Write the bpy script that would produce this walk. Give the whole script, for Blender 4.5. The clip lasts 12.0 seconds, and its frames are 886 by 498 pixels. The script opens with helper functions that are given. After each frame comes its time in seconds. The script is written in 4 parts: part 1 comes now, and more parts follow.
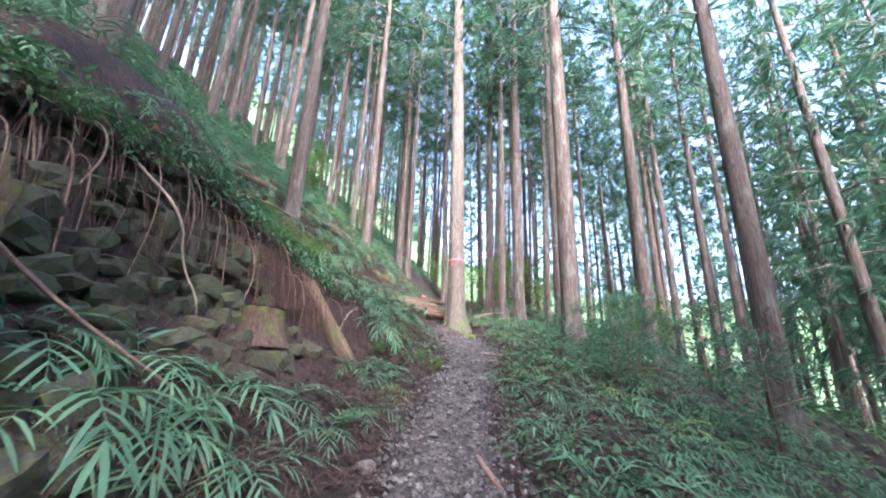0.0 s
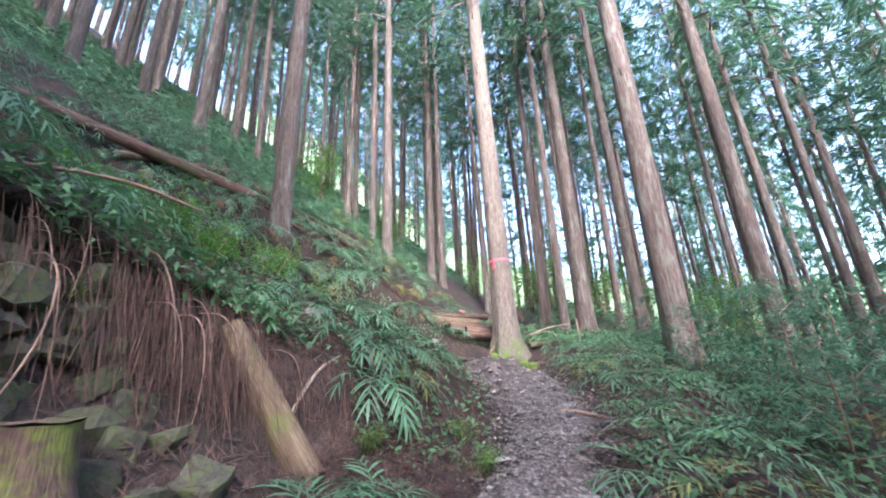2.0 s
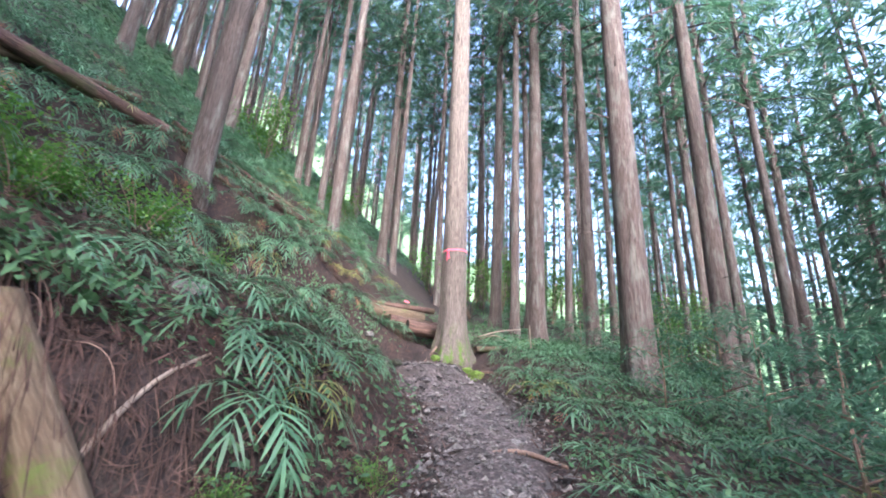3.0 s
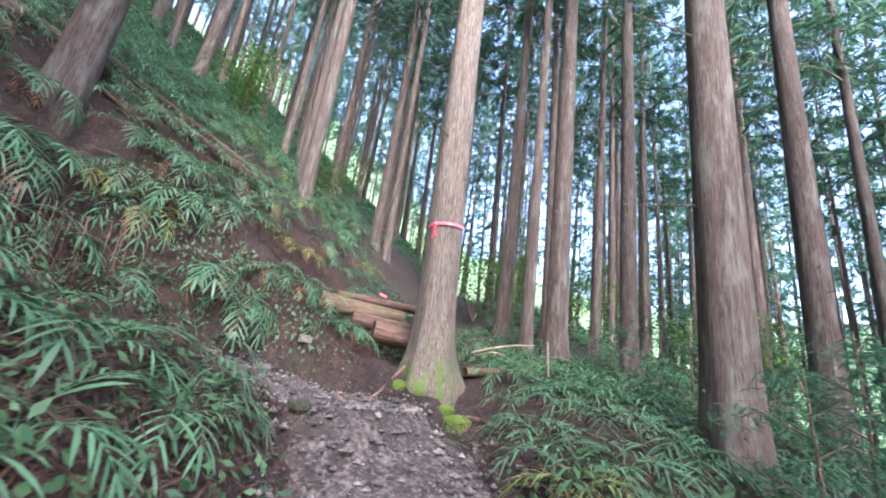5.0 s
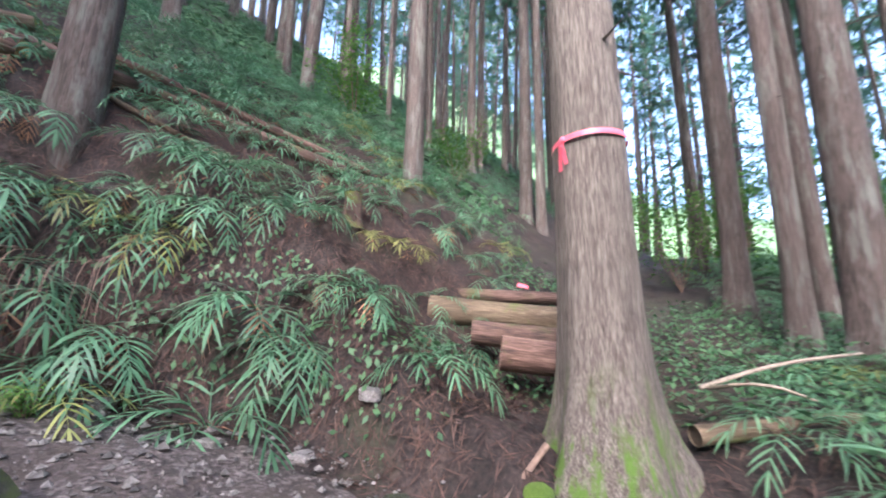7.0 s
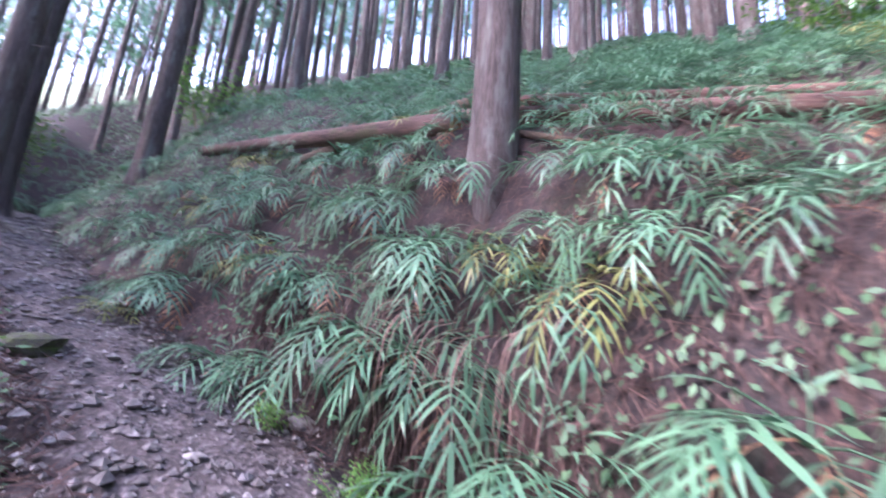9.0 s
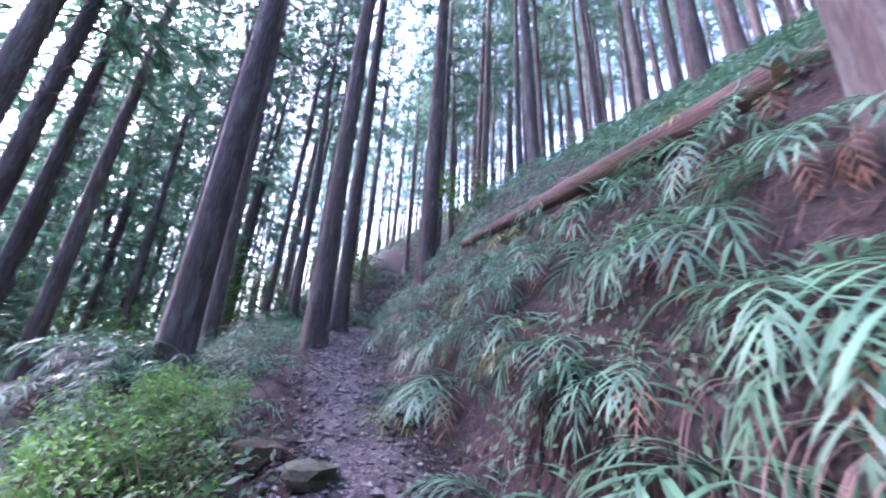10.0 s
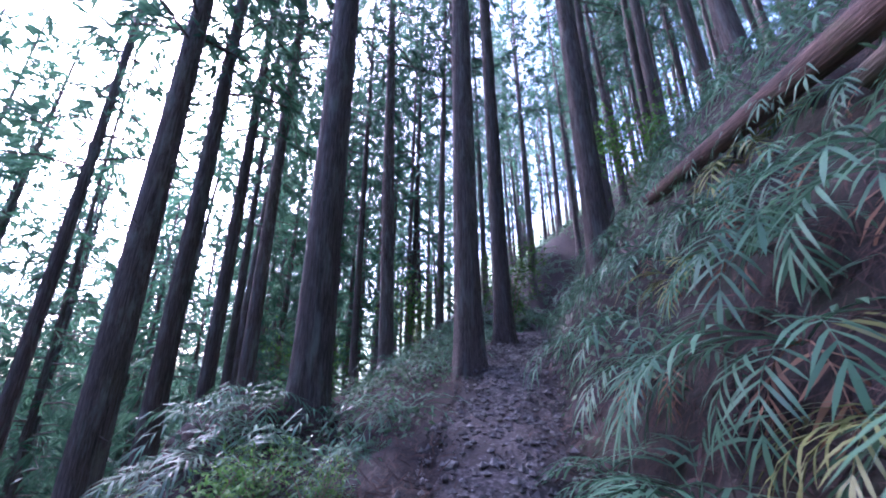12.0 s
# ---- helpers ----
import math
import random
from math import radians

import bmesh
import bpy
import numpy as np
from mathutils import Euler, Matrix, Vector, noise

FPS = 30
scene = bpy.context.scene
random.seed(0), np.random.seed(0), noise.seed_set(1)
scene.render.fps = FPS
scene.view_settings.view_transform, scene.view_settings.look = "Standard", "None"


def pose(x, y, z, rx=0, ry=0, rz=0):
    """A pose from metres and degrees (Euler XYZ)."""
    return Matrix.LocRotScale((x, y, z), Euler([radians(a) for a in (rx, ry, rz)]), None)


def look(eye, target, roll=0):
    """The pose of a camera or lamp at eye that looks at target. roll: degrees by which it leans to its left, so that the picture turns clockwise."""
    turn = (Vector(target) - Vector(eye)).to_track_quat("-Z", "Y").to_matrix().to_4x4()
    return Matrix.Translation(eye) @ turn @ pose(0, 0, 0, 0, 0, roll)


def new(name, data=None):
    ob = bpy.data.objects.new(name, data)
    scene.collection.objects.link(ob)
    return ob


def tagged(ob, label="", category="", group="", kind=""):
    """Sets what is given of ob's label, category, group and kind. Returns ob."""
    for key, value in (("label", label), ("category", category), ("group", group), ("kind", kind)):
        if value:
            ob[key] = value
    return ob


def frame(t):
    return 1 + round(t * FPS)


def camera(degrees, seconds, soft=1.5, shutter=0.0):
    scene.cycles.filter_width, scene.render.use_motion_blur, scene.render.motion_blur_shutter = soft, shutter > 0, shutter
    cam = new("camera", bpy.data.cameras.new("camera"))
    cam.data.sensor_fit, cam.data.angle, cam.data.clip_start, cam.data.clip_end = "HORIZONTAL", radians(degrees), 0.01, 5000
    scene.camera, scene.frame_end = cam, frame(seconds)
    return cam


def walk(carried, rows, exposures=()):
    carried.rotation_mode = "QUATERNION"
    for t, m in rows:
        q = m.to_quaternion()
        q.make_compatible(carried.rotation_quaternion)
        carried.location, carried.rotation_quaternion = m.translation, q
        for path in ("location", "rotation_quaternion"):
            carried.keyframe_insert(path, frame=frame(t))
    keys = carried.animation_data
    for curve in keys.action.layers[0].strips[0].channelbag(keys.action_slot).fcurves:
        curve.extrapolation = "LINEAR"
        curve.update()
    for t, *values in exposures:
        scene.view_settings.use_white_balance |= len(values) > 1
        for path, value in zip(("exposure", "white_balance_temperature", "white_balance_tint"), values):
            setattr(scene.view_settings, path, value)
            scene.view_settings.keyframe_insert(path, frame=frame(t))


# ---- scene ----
cam = camera(96.0, 12.0, soft=1.9, shutter=0.25)
PATH = [
    (0, (0.167, -0.044, 1.626), (0.07, 1.86, 2.23), 2.2),
    (0.5, (0.193, 0.559, 1.82), (0.031, 2.454, 2.438), 1.2),
    (1, (0.231, 1.202, 1.97), (-0.013, 3.09, 2.584), 2.7),
    (1.5, (0.267, 1.882, 2.1), (0.004, 3.767, 2.715), 0.6),
    (2, (0.088, 2.442, 2.272), (-0.202, 4.315, 2.911), -2.2),
    (2.5, (0.024, 2.913, 2.407), (-0.157, 4.801, 3.042), 3.2),
    (3, (0.067, 3.403, 2.517), (-0.007, 5.314, 3.102), 3.4),
    (3.5, (0.074, 4.006, 2.565), (0.002, 5.923, 3.132), 4.7),
    (3.7, (0.081, 4.226, 2.618), (0.022, 6.147, 3.173), 6.4),
    (5.5, (0.45, 6.233, 3.017), (0.249, 8.141, 3.583), 6.7),
    (6, (0.379, 6.896, 3.102), (0.066, 8.789, 3.666), 4.9),
    (6.5, (0.413, 7.448, 3.26), (-0.082, 9.329, 3.725), 5.2),
    (6.7, (0.406, 7.614, 3.336), (-0.283, 9.44, 3.773), 3.4),
    (8.3, (-0.149, 8.585, 3.693), (-1.936, 9.437, 3.972), 1.2),
    (8.5, (-0.432, 8.571, 3.632), (-2.288, 9.227, 3.987), 1.8),
    (9, (-1.106, 8.685, 3.814), (-3.059, 8.695, 4.249), 3.9),
    (9.5, (-1.644, 8.535, 3.956), (-3.448, 7.913, 4.554), 1.8),
    (10, (-2.072, 8.36, 4.012), (-3.53, 7.192, 4.728), 3.1),
    (10.5, (-2.387, 8.177, 4.191), (-3.634, 6.726, 4.774), 5.8),
    (11, (-2.766, 7.971, 4.299), (-3.73, 6.342, 4.944), 1.1),
    (11.5, (-3.001, 7.639, 4.359), (-3.847, 5.985, 5.1), 1.1),
    (12, (-3.25, 7.418, 4.465), (-4.062, 5.718, 5.135), -0.4),
]
EXPOSURES = [(0, 3.55, 5750, 20), (3.7, 3.3, 5700, 20), (6.7, 3.1, 5700, 18), (8.4, 3.5, 5600, 34), (9.5, 3.95, 5350, 46), (10.5, 3.75, 5150, 48), (12, 3.15, 5000, 44)]
walk(cam, [(t, look(eye, target, roll)) for t, eye, target, roll in PATH], EXPOSURES)


# ---- lie of the land ----
def hash2(i, j, seed):
    h = np.sin(i * 127.1 + j * 311.7 + seed * 74.7) * 43758.5453
    return h - np.floor(h)


def vnoise(x, y, seed=0):
    """Smooth value noise from -1 to 1."""
    x, y = np.asarray(x, float), np.asarray(y, float)
    i, j = np.floor(x), np.floor(y)
    u, v = x - i, y - j
    u, v = u * u * (3 - 2 * u), v * v * (3 - 2 * v)
    a = hash2(i, j, seed) * (1 - u) + hash2(i + 1, j, seed) * u
    b = hash2(i, j + 1, seed) * (1 - u) + hash2(i + 1, j + 1, seed) * u
    return 2 * (a * (1 - v) + b * v) - 1


# trail: x, y, z, half width, rise of the bank above, width of the bench before that bank
LEG_1 = np.array([
    (0.3, -30, -6.6, 0.38, 0.9, 0.5), (0.25, -8, -1.6, 0.38, 0.9, 0.6), (0.2, -2, -0.05, 0.38, 1.1, 1.2), (0.15, 0, 0.38, 0.38, 2.4, 2.0),
    (0.12, 2, 0.84, 0.38, 3.0, 2.05), (0.1, 4, 1.3, 0.38, 2.6, 1.95), (0.25, 5.5, 1.66, 0.4, 1.5, 1.2), (0.4, 6.6, 1.92, 0.45, 1.0, 0.75),
    (0.3, 7.7, 2.18, 0.55, 0.9, 0.7), (-0.1, 8.6, 2.4, 0.7, 1.2, 0.72), (-0.7, 9.05, 2.55, 0.72, 1.6, 0.75)])
LEG_2 = np.array([
    (-0.7, 9.05, 2.55, 0.72, 1.6, 0.75), (-1.55, 8.95, 2.72, 0.7, 1.7, 0.8), (-2.5, 8.35, 2.97, 0.6, 2.1, 0.68), (-3.28, 7.4, 3.28, 0.5, 1.95, 0.6),
    (-3.95, 6.35, 3.62, 0.43, 1.55, 0.52), (-4.88, 4.9, 4.12, 0.4, 1.35, 0.45), (-5.85, 3.6, 4.62, 0.37, 1.4, 0.42), (-7.1, 2.2, 5.12, 0.35, 1.4, 0.4),
    (-8.45, 0.7, 5.55, 0.35, 1.2, 0.4), (-10.4, -1.3, 5.9, 0.33, 1.0, 0.4), (-14, -4.4, 6.5, 0.33, 1.0, 0.4)])


def along(leg, x, y):
    """Distance to the trail's middle line, and the trail's values there."""
    best = np.full(np.shape(x), 1e9)
    vals = [np.zeros(np.shape(x)) for _ in range(4)]
    for a, b in zip(leg[:-1], leg[1:]):
        dx, dy = b[0] - a[0], b[1] - a[1]
        s = np.clip(((x - a[0]) * dx + (y - a[1]) * dy) / (dx * dx + dy * dy), 0, 1)
        d = np.hypot(x - a[0] - s * dx, y - a[1] - s * dy)
        near = d < best
        best = np.where(near, d, best)
        for k in range(4):
            vals[k] = np.where(near, a[2 + k] + s * (b[2 + k] - a[2 + k]), vals[k])
    return best, vals


def hillside(x, y):
    """The bare slope: up towards -x, down towards +x, climbing along +y, with a far side to the valley."""
    u = 0.25 - x
    up = 0.85 * u - 0.05 * np.maximum(u - 6, 0) - 0.75 * (1 - np.exp(-np.maximum(u, 0)))
    up = up + 0.14 * np.exp(-((x + 0.1) / 0.9) ** 2 - ((y - 10.1) / 0.8) ** 2) + 1.45 * np.exp(-((x + 2.85) / 1.15) ** 2 - ((y - 2.7) / 1.75) ** 2) - 0.45 * np.exp(-((x + 1.3) / 0.9) ** 2 - ((y - 11.2) / 0.9) ** 2)
    up = np.where(up > 45, 45 + 20 * np.tanh((up - 45) / 22), up)
    w = np.maximum(x - 1.5, 0)
    down = -(0.12 + 0.25 * np.clip((7 - y) / 4, 0, 1)) * np.minimum(w, 2.5) - (0.33 + 0.35 * np.clip((11 - y) / 4, 0, 1)) * np.maximum(w - 2.5, 0)
    down = np.where(down < -10, -10 - 6 * np.tanh((-10 - down) / 8), down)
    far = 0.42 * np.maximum(np.hypot(x - 4, y - 2) - 75, 0) * np.clip(np.maximum(0.55 * x + 0.9 * y, 0.9 * x - 0.25 * y) / 60, 0, 1)
    climb = np.where(y > 30, 30 + 30 * np.tanh((y - 30) / 60), np.where(y < -14, -14 + 20 * np.tanh((y + 14) / 20), y))
    return 0.34 + 0.228 * climb + np.where(x < 0.25, up, down) + np.minimum(far, 30)


def ground(x, y, rough=True):
    x, y = np.asarray(x, float), np.asarray(y, float)
    z = hillside(x, y)
    if rough:
        z = z + 0.22 * vnoise(x / 2.7, y / 2.7, 1) + 0.1 * vnoise(x / 0.9, y / 0.9, 2)
    nearest = np.full(np.shape(x), 1e9)
    for leg in (LEG_1, LEG_2):
        d, (zp, w, rise, bench) = along(leg, x, y)
        up = zp + 0.22 * np.clip(d - w, 0, np.maximum(bench - w, 0)) + rise * np.maximum(d - np.maximum(bench, w), 0)
        low = zp - 0.75 * np.maximum(d - w - 0.1, 0)
        if leg is LEG_2:  # the lower edge falls away from the trail
            below = ((x + 2.5) * 0.8 - (y - 8.35) * 0.6 > 0) & (y < 7.8)
            up = np.where(below, np.minimum(up, np.maximum(zp + 0.02 - 0.15 * np.maximum(d - w, 0) + 0.9 * np.maximum(d - 1.7, 0), low)), up)
        z = np.clip(z, low, up)
        nearest = np.minimum(nearest, d)
    if rough:
        bare = nearest > 0.55
        z = z + (0.03 + 0.035 * bare) * vnoise(x / 0.36, y / 0.36, 3) + (0.014 + 0.014 * bare) * vnoise(x / 0.13, y / 0.13, 4)
    return z


CELL, X0, Y0 = 0.05, -13.0, -6.0
TABLE = ground(*np.meshgrid(X0 + CELL * np.arange(440), Y0 + CELL * np.arange(520))).tolist()


def ground_z(x, y):
    """Height of the ground at one place; near the trail from a table."""
    u, v = (x - X0) / CELL, (y - Y0) / CELL
    i, j = int(u), int(v)
    if u < 0 or v < 0 or i > 437 or j > 517:
        return float(ground(np.array([x]), np.array([y]))[0])
    u, v = u - i, v - j
    a, b = TABLE[j], TABLE[j + 1]
    return (a[i] * (1 - u) + a[i + 1] * u) * (1 - v) + (b[i] * (1 - u) + b[i + 1] * u) * v

# ---- light ----
world = bpy.data.worlds.new("world")
scene.world = world
world.use_nodes = True
sky = world.node_tree.nodes.new("ShaderNodeTexSky")
sky.sky_type, sky.sun_disc = "NISHITA", False
sky.sun_elevation, sky.sun_rotation = radians(36), radians(163)
sky.air_density, sky.dust_density, sky.ozone_density = 1.0, 4.5, 1.0
world.node_tree.links.new(sky.outputs[0], world.node_tree.nodes["Background"].inputs[0])
world.node_tree.nodes["Background"].inputs[1].default_value = 0.15
sun = new("sun", bpy.data.lights.new("sun", "SUN"))
sun.data.energy, sun.data.angle, sun.data.color = 1.1, radians(16), (1.0, 0.95, 0.86)
sun.matrix_world = look((0, 0, 40), (-0.235, 0.78, 40 - 0.58))


# ---- materials ----
def nodes_of(name):
    m = bpy.data.materials.new(name)
    m.use_nodes = True
    return m, m.node_tree.nodes, m.node_tree.links, m.node_tree.nodes["Principled BSDF"]


def ramp(nt, stops):
    r = nt.new("ShaderNodeValToRGB")
    r.color_ramp.elements[0].position, r.color_ramp.elements[0].color = stops[0][0], (*stops[0][1], 1)
    r.color_ramp.elements[1].position, r.color_ramp.elements[1].color = stops[-1][0], (*stops[-1][1], 1)
    for p, c in stops[1:-1]:
        r.color_ramp.elements.new(p).color = (*c, 1)
    return r


def surface(name, stops, scale=3.0, stretch=(1, 1, 1), rough=0.85, bump=0.4, fine=6.0, patch=None, patch_scale=1.5, patch_cut=(0.52, 0.66), vary=0.25, island=False, low=None):
    """A matt natural surface: noise colours at two scales, fine relief, patches of another colour (low: patches only under that height)."""
    m, nt, ln, b = nodes_of(name)
    tc, mp, oi = nt.new("ShaderNodeTexCoord"), nt.new("ShaderNodeMapping"), nt.new("ShaderNodeObjectInfo")
    add = nt.new("ShaderNodeVectorMath")
    add.operation = "MULTIPLY_ADD"
    ln.new(oi.outputs["Random"], add.inputs[0])
    add.inputs[1].default_value = (31, 17, 23)
    ln.new(tc.outputs["Object"], add.inputs[2])
    ln.new(add.outputs[0], mp.inputs[0])
    mp.inputs["Scale"].default_value = stretch
    n1, n2 = nt.new("ShaderNodeTexNoise"), nt.new("ShaderNodeTexNoise")
    n1.inputs["Scale"].default_value, n1.inputs["Detail"].default_value, n1.inputs["Roughness"].default_value = scale, 6, 0.65
    n2.inputs["Scale"].default_value, n2.inputs["Detail"].default_value = scale * fine, 4
    for n in (n1, n2):
        ln.new(mp.outputs[0], n.inputs["Vector"])
    mix = nt.new("ShaderNodeMix")
    mix.data_type, mix.inputs[0].default_value = "FLOAT", 0.45
    ln.new(n1.outputs[0], mix.inputs[2]), ln.new(n2.outputs[0], mix.inputs[3])
    r = ramp(nt, stops)
    ln.new(mix.outputs[0], r.inputs[0])
    colour = r.outputs[0]
    if patch:
        n3 = nt.new("ShaderNodeTexNoise")
        n3.inputs["Scale"].default_value, n3.inputs["Detail"].default_value, n3.inputs["Roughness"].default_value = patch_scale, 5, 0.7
        ln.new(add.outputs[0], n3.inputs["Vector"])
        cut = nt.new("ShaderNodeMapRange")
        cut.inputs[1].default_value, cut.inputs[2].default_value = patch_cut
        ln.new(n3.outputs[0], cut.inputs[0])
        f = cut.outputs[0]
        if low:
            sp, lr, mu = nt.new("ShaderNodeSeparateXYZ"), nt.new("ShaderNodeMapRange"), nt.new("ShaderNodeMath")
            ln.new(tc.outputs["Object"], sp.inputs[0])
            ln.new(sp.outputs[2], lr.inputs[0])
            lr.inputs[1].default_value, lr.inputs[2].default_value = low, low * 0.3
            mu.operation = "MULTIPLY"
            ln.new(lr.outputs[0], mu.inputs[0]), ln.new(f, mu.inputs[1])
            f = mu.outputs[0]
        mc = nt.new("ShaderNodeMix")
        mc.data_type = "RGBA"
        ln.new(f, mc.inputs[0]), ln.new(colour, mc.inputs[6])
        mc.inputs[7].default_value = (*patch, 1)
        colour = mc.outputs[2]
    hs, mr = nt.new("ShaderNodeHueSaturation"), nt.new("ShaderNodeMapRange")
    if island:
        ge = nt.new("ShaderNodeNewGeometry")
        ln.new(ge.outputs["Random Per Island"], mr.inputs[0])
    else:
        ln.new(oi.outputs["Random"], mr.inputs[0])
    mr.inputs[3].default_value, mr.inputs[4].default_value = 1 - vary, 1 + vary
    ln.new(mr.outputs[0], hs.inputs["Value"])
    ln.new(colour, hs.inputs["Color"])
    ln.new(hs.outputs[0], b.inputs["Base Color"])
    b.inputs["Roughness"].default_value = rough
    bu = nt.new("ShaderNodeBump")
    bu.inputs["Strength"].default_value, bu.inputs["Distance"].default_value = bump, 0.02
    ln.new(mix.outputs[0], bu.inputs["Height"])
    ln.new(bu.outputs[0], b.inputs["Normal"])
    return m


def leafy(name, dark, light, rough=0.5, through_light=0.35, vary=0.35, island=True):
    """Leaves: colour varies from leaf to leaf, and some light shines through."""
    m, nt, ln, b = nodes_of(name)
    ge, oi, ns = nt.new("ShaderNodeNewGeometry"), nt.new("ShaderNodeObjectInfo"), nt.new("ShaderNodeTexNoise")
    tc = nt.new("ShaderNodeTexCoord")
    ln.new(tc.outputs["Object"], ns.inputs["Vector"])
    ns.inputs["Scale"].default_value = 2.5
    mx = nt.new("ShaderNodeMix")
    mx.data_type, mx.inputs[0].default_value = "FLOAT", 0.5
    ln.new(ge.outputs["Random Per Island"] if island else oi.outputs["Random"], mx.inputs[2])
    ln.new(ns.outputs[0], mx.inputs[3])
    r = ramp(nt, [(0.2, dark), (0.8, light)])
    ln.new(mx.outputs[0], r.inputs[0])
    hs, mr = nt.new("ShaderNodeHueSaturation"), nt.new("ShaderNodeMapRange")
    ln.new(oi.outputs["Random"], mr.inputs[0])
    mr.inputs[3].default_value, mr.inputs[4].default_value = 1 - vary, 1 + vary
    ln.new(mr.outputs[0], hs.inputs["Value"])
    ln.new(r.outputs[0], hs.inputs["Color"])
    ln.new(hs.outputs[0], b.inputs["Base Color"])
    b.inputs["Roughness"].default_value = rough
    tr, sh = nt.new("ShaderNodeBsdfTranslucent"), nt.new("ShaderNodeMixShader")
    ln.new(hs.outputs[0], tr.inputs[0])
    sh.inputs[0].default_value = through_light
    ln.new(b.outputs[0], sh.inputs[1]), ln.new(tr.outputs[0], sh.inputs[2])
    ln.new(sh.outputs[0], nt["Material Output"].inputs[0])
    return m


SOIL = surface("soil", [(0.38, (0.005, 0.003, 0.003)), (0.5, (0.018, 0.011, 0.009)), (0.66, (0.06, 0.038, 0.032))], scale=4.5, bump=1.0, fine=9, patch=(0.03, 0.036, 0.014), patch_scale=0.9, patch_cut=(0.52, 0.72), vary=0.0)
TRAIL = surface("trail_gravel", [(0.36, (0.025, 0.02, 0.019)), (0.5, (0.055, 0.043, 0.04)), (0.64, (0.17, 0.145, 0.137))], scale=9, bump=1.0, fine=4, patch=(0.05, 0.036, 0.03), patch_scale=1.6, patch_cut=(0.5, 0.7), vary=0.0)
BARK = surface("cedar_bark", [(0.36, (0.025, 0.017, 0.015)), (0.5, (0.083, 0.061, 0.053)), (0.66, (0.17, 0.138, 0.122))], scale=5, stretch=(2.2, 2.2, 0.4), bump=1.0, fine=4, patch=(0.2, 0.21, 0.185), patch_scale=1.7, patch_cut=(0.5, 0.75), vary=0.3)
BARK_MOSSY = surface("mossy_cedar_bark", [(0.34, (0.04, 0.032, 0.027)), (0.5, (0.135, 0.11, 0.093)), (0.66, (0.27, 0.24, 0.21))], scale=5, stretch=(2.2, 2.2, 0.6), bump=1.0, fine=4, patch=(0.085, 0.16, 0.02), patch_scale=2.6, patch_cut=(0.47, 0.6), vary=0.0, low=0.62)
LOGBARK = surface("log_bark", [(0.34, (0.03, 0.018, 0.014)), (0.5, (0.1, 0.056, 0.042)), (0.68, (0.21, 0.13, 0.1))], scale=4, stretch=(5, 5, 0.5), bump=0.8, fine=4, patch=(0.07, 0.09, 0.02), patch_scale=1.6, patch_cut=(0.52, 0.7))
MOSSLOG = surface("mossy_log", [(0.3, (0.05, 0.034, 0.022)), (0.5, (0.095, 0.066, 0.04)), (0.7, (0.17, 0.13, 0.085))], scale=4, stretch=(5, 5, 0.6), bump=0.9, fine=4, patch=(0.075, 0.105, 0.018), patch_scale=2.6, patch_cut=(0.54, 0.66))
ENDWOOD = surface("dark_log_end", [(0.3, (0.03, 0.022, 0.018)), (0.6, (0.1, 0.075, 0.055))], scale=5, bump=0.4)
FRESHWOOD = surface("pale_cut_wood", [(0.3, (0.3, 0.13, 0.05)), (0.6, (0.55, 0.3, 0.13))], scale=6, bump=0.3)
MOSS = surface("moss", [(0.3, (0.06, 0.11, 0.012)), (0.55, (0.14, 0.24, 0.03)), (0.75, (0.24, 0.34, 0.06))], scale=9, bump=1.0, fine=5)
STONE = surface("wall_stone", [(0.34, (0.012, 0.011, 0.008)), (0.5, (0.038, 0.036, 0.027)), (0.68, (0.09, 0.085, 0.068))], scale=3.5, bump=0.7, fine=6, patch=(0.05, 0.066, 0.02), patch_scale=2.2, patch_cut=(0.44, 0.6), vary=0.3)
PEBBLE = surface("pebble", [(0.3, (0.06, 0.053, 0.05)), (0.5, (0.11, 0.1, 0.094)), (0.72, (0.32, 0.3, 0.28))], scale=6, bump=0.4, vary=0.5, island=True)
ROOT = surface("dead_root", [(0.3, (0.1, 0.06, 0.045)), (0.6, (0.26, 0.175, 0.135))], scale=9, bump=0.5)
TWIG = surface("grey_twig", [(0.3, (0.16, 0.12, 0.09)), (0.6, (0.38, 0.31, 0.25))], scale=9, bump=0.4)
LITTER = surface("cedar_litter", [(0.3, (0.022, 0.012, 0.009)), (0.5, (0.056, 0.029, 0.022)), (0.7, (0.125, 0.074, 0.055))], scale=3, bump=0.2, vary=0.45, island=True)
FERN = leafy("fern_leaf", (0.042, 0.118, 0.062), (0.13, 0.265, 0.145), rough=0.46, vary=0.3)
FERN_YELLOW = leafy("fern_leaf_yellowing", (0.11, 0.14, 0.035), (0.26, 0.27, 0.08), rough=0.45, vary=0.3)
DEADFERN = leafy("dead_fern_leaf", (0.15, 0.07, 0.035), (0.33, 0.18, 0.1), rough=0.7, through_light=0.2)
CEDAR = leafy("cedar_foliage", (0.035, 0.1, 0.06), (0.1, 0.21, 0.12), rough=0.45, through_light=0.55, vary=0.25)
BROAD = leafy("broad_leaf", (0.05, 0.15, 0.025), (0.16, 0.32, 0.06), rough=0.6, through_light=0.45, vary=0.25)
HERB = leafy("undergrowth_leaf", (0.03, 0.085, 0.035), (0.095, 0.2, 0.085), rough=0.55, through_light=0.35, vary=0.1)
